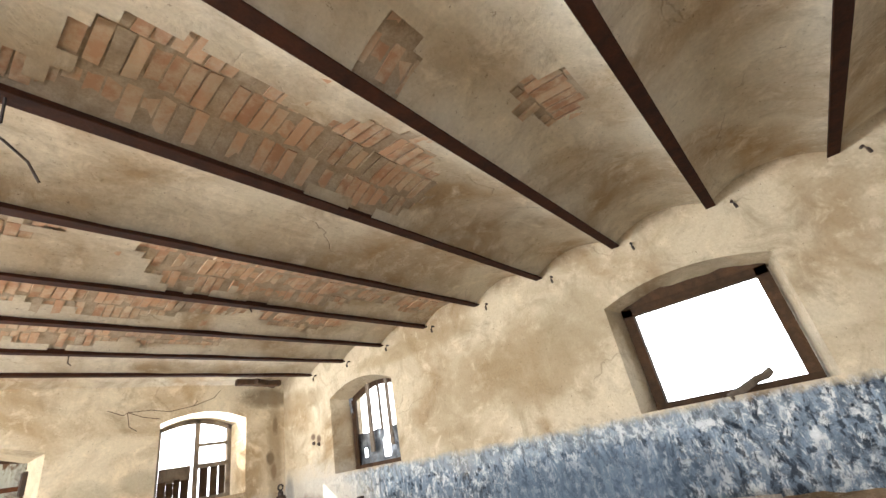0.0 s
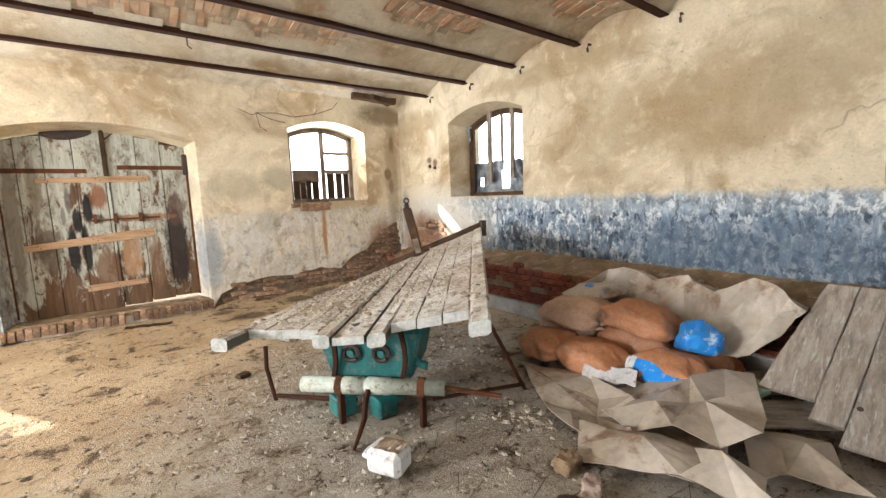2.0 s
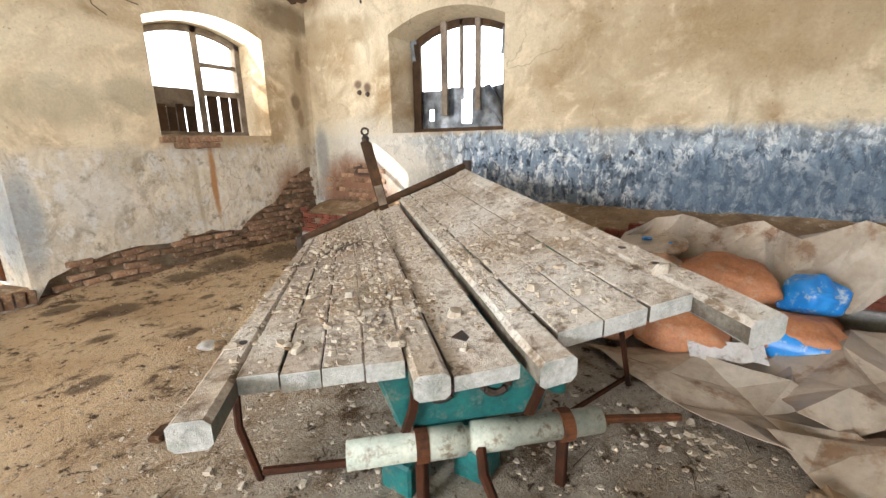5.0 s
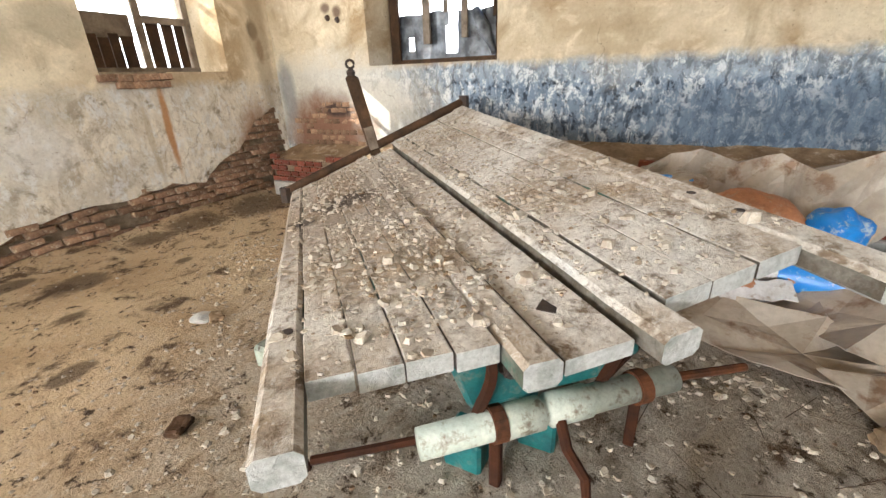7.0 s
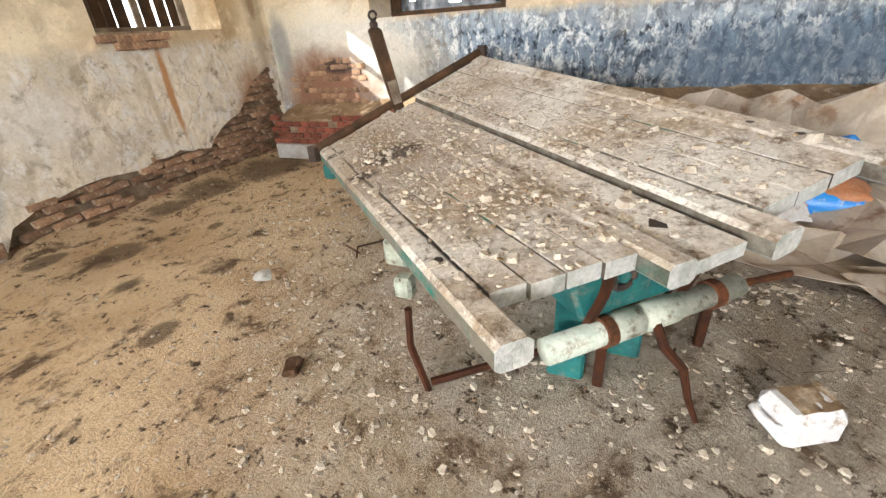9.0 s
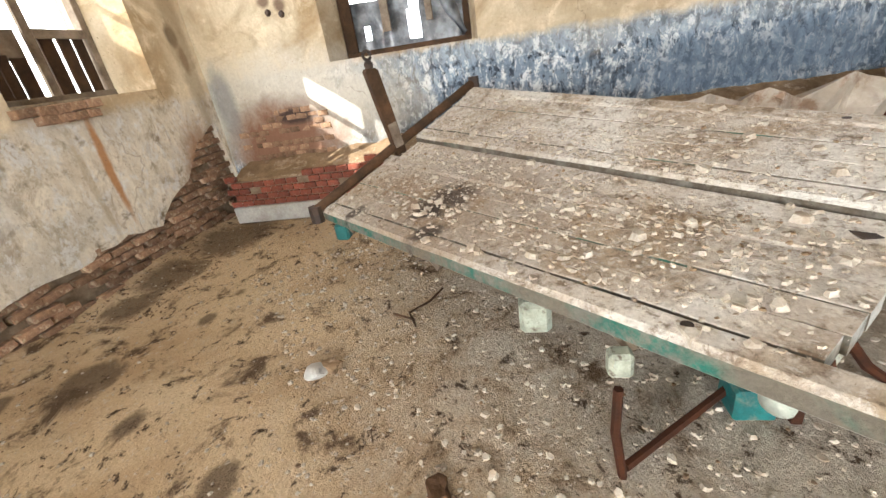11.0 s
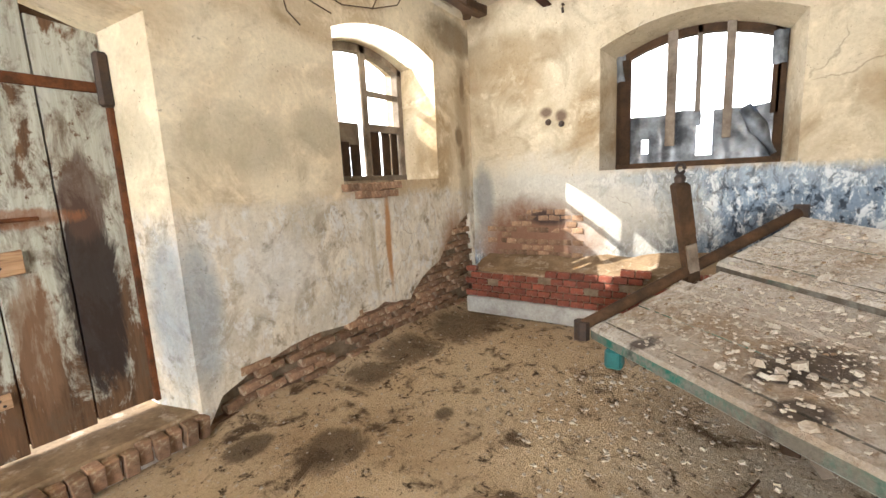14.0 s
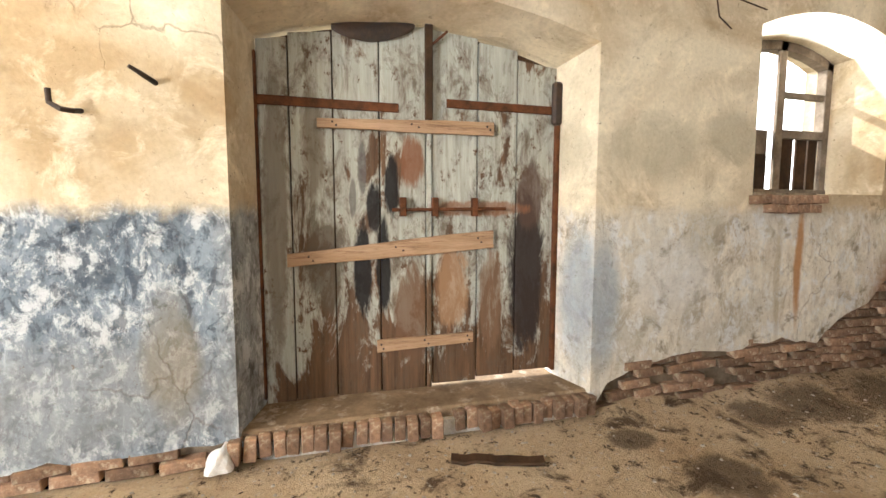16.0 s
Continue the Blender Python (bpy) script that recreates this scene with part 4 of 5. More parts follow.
def make_platform():
    base = deck(0.5, 1.4)
    t = thing("weighing_platform", (base.x, base.y, 0), "old tilted weighing platform with bleached dusty boards and teal ironwork", "platform scale")
    for k, (a, b, e) in enumerate(((0.0, 0.062, 2.99), (0.36, 0.425, 2.90), (0.572, 0.64, 2.95), (0.928, 1.0, 3.03))):
        deck_board("rail", a, b, -0.02, e, 0.085, t, 0.003 if k in (0, 3) else 0.0, 20 + k, "long side rail with a rounded end", 0.016, 0.003, material=DECK_TEAL if k == 0 else DECK)
    for k, (a, b) in enumerate(((0.064, 0.133), (0.137, 0.206), (0.2095, 0.2825), (0.286, 0.3565))):
        deck_board("board", a, b, 0.0, 2.77 + 0.008 * k, 0.06, t, -0.004 * (k % 2), 40 + k)
    deck_board("board", 0.432, 0.552, 0.06, 2.89, 0.05, t, -0.022, 50, "sunken middle board")
    for k, (a, b) in enumerate(((0.643, 0.735), (0.739, 0.829), (0.833, 0.925))):
        deck_board("board", a, b, 0.0, 2.82, 0.06, t, -0.003 * (k % 2), 60 + k)
    for v in (0.35, 1.35, 2.35):
        for a, b in ((0.02, 0.41), (0.62, 0.98)):
            bm = tube([deck(a + (b - a) * i / 6, v, -0.105) for i in range(7)], 0.04, 4)
            part("cross_bearer", bm, OLD_WOOD, t)
    # dark discs on the rails for the shade inside drilled holes
    for u, v in ((0.037, 2.5), (0.96, 2.57), (0.96, 2.37)):
        p = deck(u, v, 0.0065)
        part("bolt_hole", tube([p - Vector((0, 0, 0.004)), p], 0.017, 12), DARK_IRON, t, "dark disc standing for the shade in a drilled hole")
    # dark plate on the board for the shade inside a worn slot
    p = deck(0.492, 2.65, -0.015)
    part("slot", box(p - Vector((0.045, 0.03, 0.004)), p + Vector((0.045, 0.03, 0.0005)), 0.003), DARK_IRON, t, "dark plate standing for the shade in a slot worn through the board")
    part("end_bar", tube([deck(-0.026 + 1.04 * i / 8, -0.05, 0.025) for i in range(9)], 0.036, 12), BROWN_WOOD, t, "round brown bar across the end", True)
    part("bar_shoe", tube([deck(-0.026, -0.05, 0.06), deck(-0.026, -0.05, -0.06)], 0.05, 8), DARK_IRON, t)
    part("bar_shoe", tube([deck(1.01, -0.05, 0.07), deck(1.01, -0.05, -0.12)], 0.045, 8), DARK_IRON, t)
    part("latch", box(deck(0.03, 0.18, -0.17) - Vector((.05, .05, .04)), deck(0.03, 0.18, -0.12) + Vector((.05, .05, .03)), 0.015), TEAL, t, "teal catch under the corner")
    # upright lever
    foot, head = deck(0.475, -0.05, 0.0), Vector((-1.41, -2.28, 1.37))
    d = head - foot
    lever = bmesh.new()
    rings = []
    side, fwd = EU * 0.05, EV * 0.028
    for f, s in ((-0.15, 0.9), (0.0, 0.9), (0.5, 1.0), (0.97, 1.0), (1.0, 0.7)):
        c = foot + d * f
        rings.append([lever.verts.new(c + side * (a * s) + fwd * (b * s)) for a, b in ((-1, -1), (1, -1), (1, 1), (-1, 1))])
    for r, s in zip(rings, rings[1:]):
        for k in range(4):
            lever.faces.new((r[k], r[(k + 1) % 4], s[(k + 1) % 4], s[k]))
    lever.faces.new(rings[0][::-1]), lever.faces.new(rings[-1])
    lv = part("lever", lever, BROWN_WOOD, t, "upright dark wooden lever")
    part("lever_cuff", tube([foot + d * 0.02, foot + d * 0.33], 0.052, 4), OLD_WOOD, lv, "pale lower half")
    part("ferrule", tube([head, head + Vector((0, 0, 0.03)), head + Vector((0, 0, 0.05))], [0.03, 0.035, 0.02], 10), DARK_IRON, lv)
    eye = [head + Vector((0, 0, 0.085)) + (EU * math.cos(a) + Vector((0, 0, 1)) * math.sin(a)) * 0.03 for a in [math.tau * i / 12 for i in range(13)]]
    part("eye", tube(eye, 0.011, 6), DARK_IRON, lv, "iron eye")
    # teal casting
    c = deck(0.53, 2.5)
    m = Matrix(((EU.x, EV.x, 0, c.x), (EU.y, EV.y, 0, c.y), (0, 0, 1, 0), (0, 0, 0, 1)))
    cast = bmesh.new()
    box((-0.40, -0.42, 0.30), (0.34, 0.10, 0.63), 0.02, cast)
    for v in cast.verts:
        if v.co.z < 0.45:
            v.co.x = v.co.x * 0.78 + 0.01
    bmesh.ops.transform(cast, matrix=m, verts=cast.verts)
    body = part("scale_body", cast, TEAL, t, "teal cast-iron scale box")
    for x in (-0.14, 0.07):
        ring = [m @ Vector((x + 0.052 * math.cos(a), 0.115, 0.48 + 0.052 * math.sin(a))) for a in [math.tau * i / 16 for i in range(17)]]
        part("ring", tube(ring, 0.016, 6), DARK_IRON, body, "dark ring boss")
        part("boss", tube([m @ Vector((x, 0.10, 0.48)), m @ Vector((x, 0.13, 0.48))], 0.025, 10), TEAL, body)
    for x in (-0.27, 0.21):
        pts = [m @ Vector((x + 0.03 * math.sin(i * 0.5), 0.125 + 0.02 * math.sin(i * 0.6), 0.64 - 0.05 * i)) for i in range(8)]
        part("strap", tube(pts, 0.02, 4), STEEL, body, "rusty curved strap")
    horn = [m @ Vector((0.36 + 0.09 * math.cos(a), 0.06, 0.50 + 0.12 * math.sin(a))) for a in [math.radians(100 + 22 * i) for i in range(9)]]
    part("horn", tube(horn, 0.028, 8), TEAL, body, "curved teal bracket", True)
    # base on the floor
    for x in (-0.27, 0.03):
        part("foot_block", box(m @ Vector((x, 0.0, 0)) - Vector((.075, .075, .012)), m @ Vector((x, 0.0, 0)) + Vector((.075, .075, .13)), 0.012), TEAL, t, "chipped teal foot block")
    part("pedestal", box(m @ Vector((-0.03, -0.2, 0)) - Vector((.12, .12, .012)), m @ Vector((-0.03, -0.2, 0)) + Vector((.12, .12, .31)), 0.02), TEAL, t, "teal scale foot")
    # roller
    def pp(u, z=0.265, v=2.64):
        q = FL + EU * spread(u, v) + EV * v
        return Vector((q.x, q.y, z))
    rad = 0.052
    pts, rs = [], []
    for u, r in ((0.235, rad), (0.40, rad), (0.41, rad + .008), (0.49, rad + .008), (0.495, rad - .006), (0.505, rad - .006), (0.51, rad + .008), (0.60, rad + .008), (0.605, rad), (0.82, rad)):
        pts.append(pp(u)), rs.append(r)
    roller = part("roller", tube(pts, rs, 16), PIPE_PAINT, t, "chalky pale green pipe roller", True)
    for u in (0.395, 0.73):
        part("collar", tube([pp(u - 0.014), pp(u + 0.014)], rad + 0.012, 14), RUST, roller, "rusty collar")
        part("roller_stand", box(pp(u, -0.012) - Vector((.02, .02, 0)), pp(u, 0.22) + Vector((.02, .02, 0)), 0.005), STEEL, t)
    part("axle", tube([pp(0.82), pp(1.04, 0.22)], 0.017, 8), RUST, t, "rusty axle")
    part("ground_bar", tube([Vector((-3.51, -3.54, 0.03)), pp(0.42, 0.06, 2.45)], 0.018, 6), STEEL, t, "rusty bar on the floor")
    part("ground_bar", tube([pp(0.75, 0.06, 2.4), Vector((-1.98, -4.68, 0.03))], 0.014, 6), STEEL, t, "rusty bar on the floor")
    part("leg", tube([deck(0.95, 2.35, -0.09), Vector((-1.99, -4.70, -0.01))], 0.015, 6), STEEL, t, "thin rusty prop")
    part("hook_rod", tube([pp(0.52, 0.26, 2.69), pp(0.515, 0.19, 2.75), pp(0.525, 0.14, 2.83), pp(0.51, 0.05, 2.89), pp(0.50, -0.005, 2.95)], [0.02, 0.02, 0.018, 0.014, 0.01], 7), STEEL, t, "bent rusty rod")
    part("bracket", box(deck(0.045, 1.95, -0.25) - Vector((.05, .06, 0)), deck(0.045, 1.95, -0.11) + Vector((.05, .06, 0)), 0.02), IRON_GREEN, t, "pale green side bracket")
    part("prop_block", box(deck(-0.015, 2.37, -0.17) - Vector((.03, .035, 0)), deck(-0.015, 2.37, -0.085) + Vector((.03, .035, 0)), 0.012), IRON_GREEN, t, "whitish block on the prop")
    part("prop", tube([deck(-0.015, 2.37, -0.23), deck(-0.02, 2.37, -0.40), Vector((-3.52, -3.53, -0.01))], 0.016, 6), STEEL, t, "rusty twisted prop")
    part("back_post", box(Vector((deck(0.97, 0.25).x - .04, deck(0.97, 0.25).y - .04, -0.012)), Vector((deck(0.97, 0.25).x + .04, deck(0.97, 0.25).y + .04, 0.95)), 0.008), BROWN_WOOD, t, "dark post under the raised corner")
    part("back_post", box(Vector((deck(0.45, 0.7).x - .04, deck(0.45, 0.7).y - .04, -0.012)), Vector((deck(0.45, 0.7).x + .04, deck(0.45, 0.7).y + .04, 0.62)), 0.008), BROWN_WOOD, t, "dark post under the middle")


make_platform()


# ---- sacks, sheeting and boards by the manger ----
def sack(name, at, size, turn, material, label, seed, lift=0.0):
    """A slumped filled sack: a flattened pillow with puckered ends and creases."""
    bm = bmesh.new()
    bmesh.ops.create_uvsphere(bm, u_segments=64, v_segments=40, radius=1.0)
    for v in bm.verts:
        x, y, z = v.co
        n = (abs(x) ** 4 + abs(y) ** 3.4 + abs(z) ** 2.4) ** 0.29
        p = Vector((x, y, z)) / max(n, 0.3)
        q = Vector((p.x * 1.6 + seed * 3.1, p.y * 1.8, p.z * 1.5))
        crease = 0.18 * noise.noise(q) - 0.10 * abs(noise.noise(q * 2.3)) - 0.045 * abs(noise.noise(Vector((p.x * 9 + seed, p.y * 3, p.z * 3)))) - 0.02 * abs(noise.noise(Vector((p.x * 5 + seed, p.y * 14, p.z * 9))))
        end = max(0, abs(p.x) - 0.6) / 0.4
        p = p * (1.06 + crease)
        p.z *= 1 - 0.5 * end
        p.y *= 1 + 0.06 * end
        p.z += 0.12 * noise.noise(Vector((p.x * 1.3, p.y * 1.3, seed * 7.7)))
        if p.z < -0.5:
            p.z = -0.5 + (p.z + 0.5) * 0.3
        v.co = Vector((p.x * size[0] / 2, p.y * size[1] / 2, p.z * size[2] / 2))
    ob = finish(name, bm, material, smooth=True)
    ob.matrix_world = pose(*at, *turn)
    return tagged(ob, label, "sack", "sack pile")


for x, y, z, l, w, h, turn, m, lab, k in (
        (-1.34, -4.44, 0.12, 0.52, 0.46, 0.28, (0, 4, 68), SACK, "orange-brown filled sack lying on the sheeting", 1),
        (-1.36, -4.90, 0.13, 0.56, 0.44, 0.29, (3, 0, 80), SACK, "orange-brown filled sack lying on the sheeting", 2),
        (-0.95, -4.45, 0.17, 0.66, 0.46, 0.36, (0, -3, 85), SACK_PALE, "beige filled sack at the back of the pile", 3),
        (-0.93, -5.05, 0.18, 0.66, 0.48, 0.38, (0, 3, 95), SACK, "orange filled sack at the back of the pile", 4),
        (-1.06, -4.54, 0.40, 0.68, 0.46, 0.27, (-8, 4, 84), SACK_PALE, "beige slumped sack on top of the pile", 5),
        (-1.03, -5.12, 0.43, 0.54, 0.44, 0.30, (6, -8, 100), SACK, "orange tied sack on top of the pile", 6),
        (-0.84, -5.50, 0.13, 0.50, 0.34, 0.28, (0, 2, 88), SACK, "orange filled sack behind the printed one", 9)):
    pile = sack("sack", (x, y, z), (l, w, h), turn, m, lab, k)
    if k == 6:
        tied = pile
tuft = tube([(-1.20, -4.93, 0.44), (-1.24, -4.90, 0.47), (-1.28, -4.89, 0.43), (-1.30, -4.91, 0.36)], [0.02, 0.035, 0.03, 0.045], 9)
neck = part("neck", tuft, SACK_PALE, tied, "puckered tied neck", True)
neck.matrix_parent_inverse = tied.matrix_world.inverted()

printed = thing("printed_sack", (-1.28, -5.47, 0.03), "printed fertilizer-type sack in orange, white and blue", "sack", "sack pile")
body = sack("body", (0, 0, 0), (0.56, 0.36, 0.28), (0, 0, 0), SACK, "", 11)
for key in ("label", "category", "group"):
    if key in body:
        del body[key]
body.parent, body.matrix_basis = printed, pose(0, 0, 0.13, 0, 0, 78)
for s0, s1, m, lab in ((0.17, 0.26, WHITE, "white end of the print"), (-0.18, 0.17, BLUE, "blue printed band")):
    band = bmesh.new()
    rows = []
    for i in range(7):
        x = s0 + (s1 - s0) * i / 6
        rows.append([band.verts.new((x, math.sin(a) * 0.19 * (0.9 if abs(x) > .22 else 1), math.cos(a) * 0.142 * (0.8 if abs(x) > .22 else 1))) for a in [math.radians(48 + 10 * j) for j in range(8)]])
    for r, s in zip(rows, rows[1:]):
        for k in range(7):
            band.faces.new((r[k], r[k + 1], s[k + 1], s[k]))
    ob = part("print_band", band, m, printed, lab, True)
    ob.matrix_basis = pose(0, 0, 0.13, 0, 0, 78)

blue = sack("blue_bag", (-1.06, -5.57, 0.37), (0.30, 0.27, 0.28), (10, 20, 40), BLUE, "bright blue knotted plastic bag on the sacks", 21)
tagged(blue, category="bag")
rag = sack("rag", (-0.90, -4.60, 0.56), (0.50, 0.30, 0.16), (0, 8, 95), TARP, "dirty rag bundle with blue shreds on the sacks", 22)
tagged(rag, category="rag")
for k, (x, y, z, r) in enumerate(((-0.97, -4.60, 0.635, 15), (-0.95, -4.72, 0.615, 60))):
    shred = sack("plastic_shred", (x, y, z), (0.14, 0.06, 0.03), (0, 10, r), BLUE, "torn blue plastic shred on the rags", 30 + k)
    tagged(shred, category="plastic scrap")
paper = plank(0.36, 0.13, 0.015, 0.004, 6, 0.012, seed=4)
ob = finish("paper_bag", paper, WHITE)
ob.matrix_world = pose(-1.62, -4.98, 0.13, 38, -4, -75)
tagged(ob, "flattened white paper bag in front of the sacks", "paper bag")
green = sack("plastic_bottle", (-1.06, -5.93, 0.12), (0.24, 0.12, 0.12), (0, 35, 30), GREEN_FILM, "crushed pale green plastic bottle beside the boards", 41)
tagged(green, category="bottle")


def sheet(corners, nu, nv, high, seed, label, lift=0.0):
    """Stiff crumpled sheeting over four corners: flat facets between straight sharp creases, with torn, turned-up edges."""
    rng = random.Random(seed)
    a, b, c, d = (Vector(p) for p in corners)
    bm = bmesh.new()
    grid = []
    for i in range(nu + 1):
        row = []
        for j in range(nv + 1):
            u = (i + (rng.uniform(-0.38, 0.38) if 0 < i < nu else rng.uniform(-0.25, 0.25))) / nu
            v = (j + (rng.uniform(-0.38, 0.38) if 0 < j < nv else rng.uniform(-0.25, 0.25))) / nv
            p = a * (1 - u) * (1 - v) + b * u * (1 - v) + c * u * v + d * (1 - u) * v
            h = high * (rng.random() ** 1.6 if (i + j) % 2 else rng.random() * 0.25)
            row.append(bm.verts.new((p.x, p.y, max(0.006, p.z + h + lift * math.sin(math.pi * min(1, max(0, v)))))))
        grid.append(row)
    for i in range(nu):
        for j in range(nv):
            q = (grid[i][j], grid[i + 1][j], grid[i + 1][j + 1], grid[i][j + 1])
            cut = ((0, 1, 2), (0, 2, 3)) if (i + j) % 2 else ((0, 1, 3), (1, 2, 3))
            for tri in cut:
                bm.faces.new([q[k] for k in tri])
    bmesh.ops.subdivide_edges(bm, edges=bm.edges[:], cuts=4, use_grid_fill=True)
    for v in bm.verts:
        v.co.z = max(0.005, v.co.z + 0.012 * n2(v.co.x + seed, v.co.y, 5.0) + 0.005 * n2(v.co.x, v.co.y + seed, 17.0))
    for f in bm.faces:
        f.normal_update()
        if f.normal.z < 0:
            f.normal_flip()
    bmesh.ops.solidify(bm, geom=bm.faces[:], thickness=0.004)
    return tagged(finish("tarpaulin", bm, TARP), label, "tarpaulin", "sheeting")


sheet([(-1.66, -4.30, 0.01), (-2.30, -5.35, 0.01), (-2.18, -6.10, 0.01), (-1.10, -5.85, 0.01)], 5, 6, 0.12, 3, "stiff crumpled grey-beige sheeting spread on the floor")
sheet([(-0.62, -4.22, 0.02), (-1.2, -4.25, 0.02), (-1.2, -5.85, 0.02), (-0.60, -6.1, 0.03)], 4, 8, 0.05, 8, "stiff grey-beige sheeting under the sacks")
sheet([(-1.50, -5.22, 0.05), (-2.10, -5.42, 0.04), (-1.86, -6.22, 0.04), (-1.08, -5.88, 0.20)], 3, 4, 0.20, 22, "folded upper layer of grey-beige sheeting on the floor", 0.05)
sheet([(-2.20, -5.36, 0.05), (-2.46, -5.48, 0.01), (-2.24, -6.34, 0.01), (-1.92, -6.26, 0.05)], 2, 5, 0.17, 31, "turned-over hem of grey-beige sheeting on the floor", 0.06)
sheet([(-1.50, -5.95, 0.02), (-1.98, -6.14, 0.02), (-1.78, -6.56, 0.01), (-1.36, -6.40, 0.02)], 2, 3, 0.11, 45, "torn end of grey-beige sheeting beside the hatch", 0.03)


def raised_sheet():
    """Sheeting propped in peaks against the manger behind the sacks."""
    bm = bmesh.new()
    top = [(-0.80, -4.40, 0.58), (-0.72, -4.62, 0.74), (-0.70, -4.80, 0.80), (-0.66, -5.05, 0.70), (-0.62, -5.30, 0.77), (-0.68, -5.52, 0.66), (-0.70, -5.80, 0.82), (-0.76, -5.98, 0.76), (-0.84, -6.12, 0.66)]
    low = [(-0.74, -4.34, 0.30), (-0.84, -4.6, 0.32), (-0.80, -4.85, 0.36), (-0.76, -5.1, 0.30), (-0.84, -5.35, 0.36), (-0.78, -5.5, 0.2), (-0.92, -5.66, 0.24), (-0.86, -5.84, 0.30), (-0.84, -6.0, 0.46)]
    back = [(-0.50, -4.42, 0.60), (-0.46, -4.62, 0.66), (-0.45, -4.8, 0.66), (-0.46, -5.05, 0.65), (-0.46, -5.3, 0.66), (-0.5, -5.5, 0.62), (-0.52, -5.76, 0.68), (-0.56, -5.95, 0.66), (-0.62, -6.1, 0.6)]
    rows = []
    for p, q, r in zip(low, top, back):
        p, q, r = Vector(p), Vector(q), Vector(r)
        mid = (p + q) / 2 + Vector((0.03, 0, 0.03))
        rows.append([bm.verts.new(x) for x in (p, mid, q, (q + r) / 2 + Vector((0, 0, 0.02)), r)])
    for r, s in zip(rows, rows[1:]):
        for k in range(4):
            bm.faces.new((r[k], r[k + 1], s[k + 1], s[k]))
    bmesh.ops.subdivide_edges(bm, edges=bm.edges[:], cuts=2, use_grid_fill=True)
    for v in bm.verts:
        f = (v.co.y * 3.1 + v.co.z * 1.7 + 0.2 * n2(v.co.y, v.co.z, 2)) % 1.0
        v.co += Vector((0.10 * (abs(2 * f - 1) - 0.5) + 0.012 * n2(v.co.y, v.co.z, 6), 0, 0.014 * n2(v.co.y, v.co.x, 7)))
    bmesh.ops.solidify(bm, geom=bm.faces[:], thickness=0.004)
    tagged(finish("tarpaulin", bm, TARP), "grey-beige sheeting propped in peaks against the brick manger", "tarpaulin", "sheeting")


raised_sheet()


def make_hatch():
    t = thing("plank_hatch", (-0.9, -6.95, 0), "weathered grey plank hatch leaning on the manger", "hatch")
    lo, hi = Vector((-1.46, -6.07, 0.0)), Vector((-0.50, -6.16, 0.77))
    d = (hi - lo)
    length, d = d.length, d.normalized()
    side = Vector((0.02, -1, 0)).normalized()
    nrm = d.cross(side).normalized()
    if nrm.z < 0:
        nrm = -nrm
    m = Matrix(((d.x, side.x, nrm.x, 0), (d.y, side.y, nrm.y, 0), (d.z, side.z, nrm.z, 0), (0, 0, 0, 1)))
    at, rng = 0.0, random.Random(5)
    for k, w in enumerate((0.17, 0.16, 0.20, 0.18, 0.19, 0.17, 0.20)):
        bm = plank(length * rng.uniform(0.97, 1.03), w - 0.005, 0.032, 0.005, 10, 0.004, seed=70 + k)
        start = (0.27, 0.16, 0.08, 0, 0, 0, 0)[k] * length
        for v in bm.verts:
            v.co.x = start + v.co.x * (1 - start / length)
            if k == 0 and v.co.y < 0:
                v.co.y -= 0.16 * (1 - v.co.x / length)
        bmesh.ops.transform(bm, matrix=Matrix.Translation(lo + side * (at + w / 2) + nrm * 0.03) @ m, verts=bm.verts)
        part("plank", bm, BOARD, t)
        at += w
    for f in (0.34, 0.78):
        bm = plank(at - 0.1, 0.09, 0.03, 0.004, 5, 0.003, seed=90)
        q = Matrix(((side.x, -d.x, nrm.x, 0), (side.y, -d.y, nrm.y, 0), (side.z, -d.z, nrm.z, 0), (0, 0, 0, 1)))
        bmesh.ops.transform(bm, matrix=Matrix.Translation(lo + d * (length * f) + side * 0.05 - nrm * 0.003) @ q, verts=bm.verts)
        part("batten", bm, OLD_WOOD, t)
    p = lo + d * (length * 0.62) + side * 0.42 + nrm * 0.035
    part("latch", tube([p - nrm * 0.01, p + nrm * 0.02], 0.035, 8), RUST, t, "rusty broken latch plate")
    # knot holes: dark discs on the planks take the place of their shade
    for f, s in ((0.85, 0.36), (0.28, 0.36), (0.5, 0.75), (0.15, 0.9)):
        p = lo + d * (length * f) + side * s + nrm * 0.0312
        part("knot_hole", tube([p - nrm * 0.003, p], 0.016, 8), DARK_IRON, t, "dark disc standing for the shade in a knot hole")


make_hatch()
stub = plank(0.42, 0.24, 0.025, 0.004, 5, 0.004, seed=3)
ob = finish("loose_board", stub, BOARD)
ob.matrix_world = pose(-1.28, -5.98, 0.06, 12, -3, -52)
tagged(ob, "short grey board lying beside the hatch", "board")


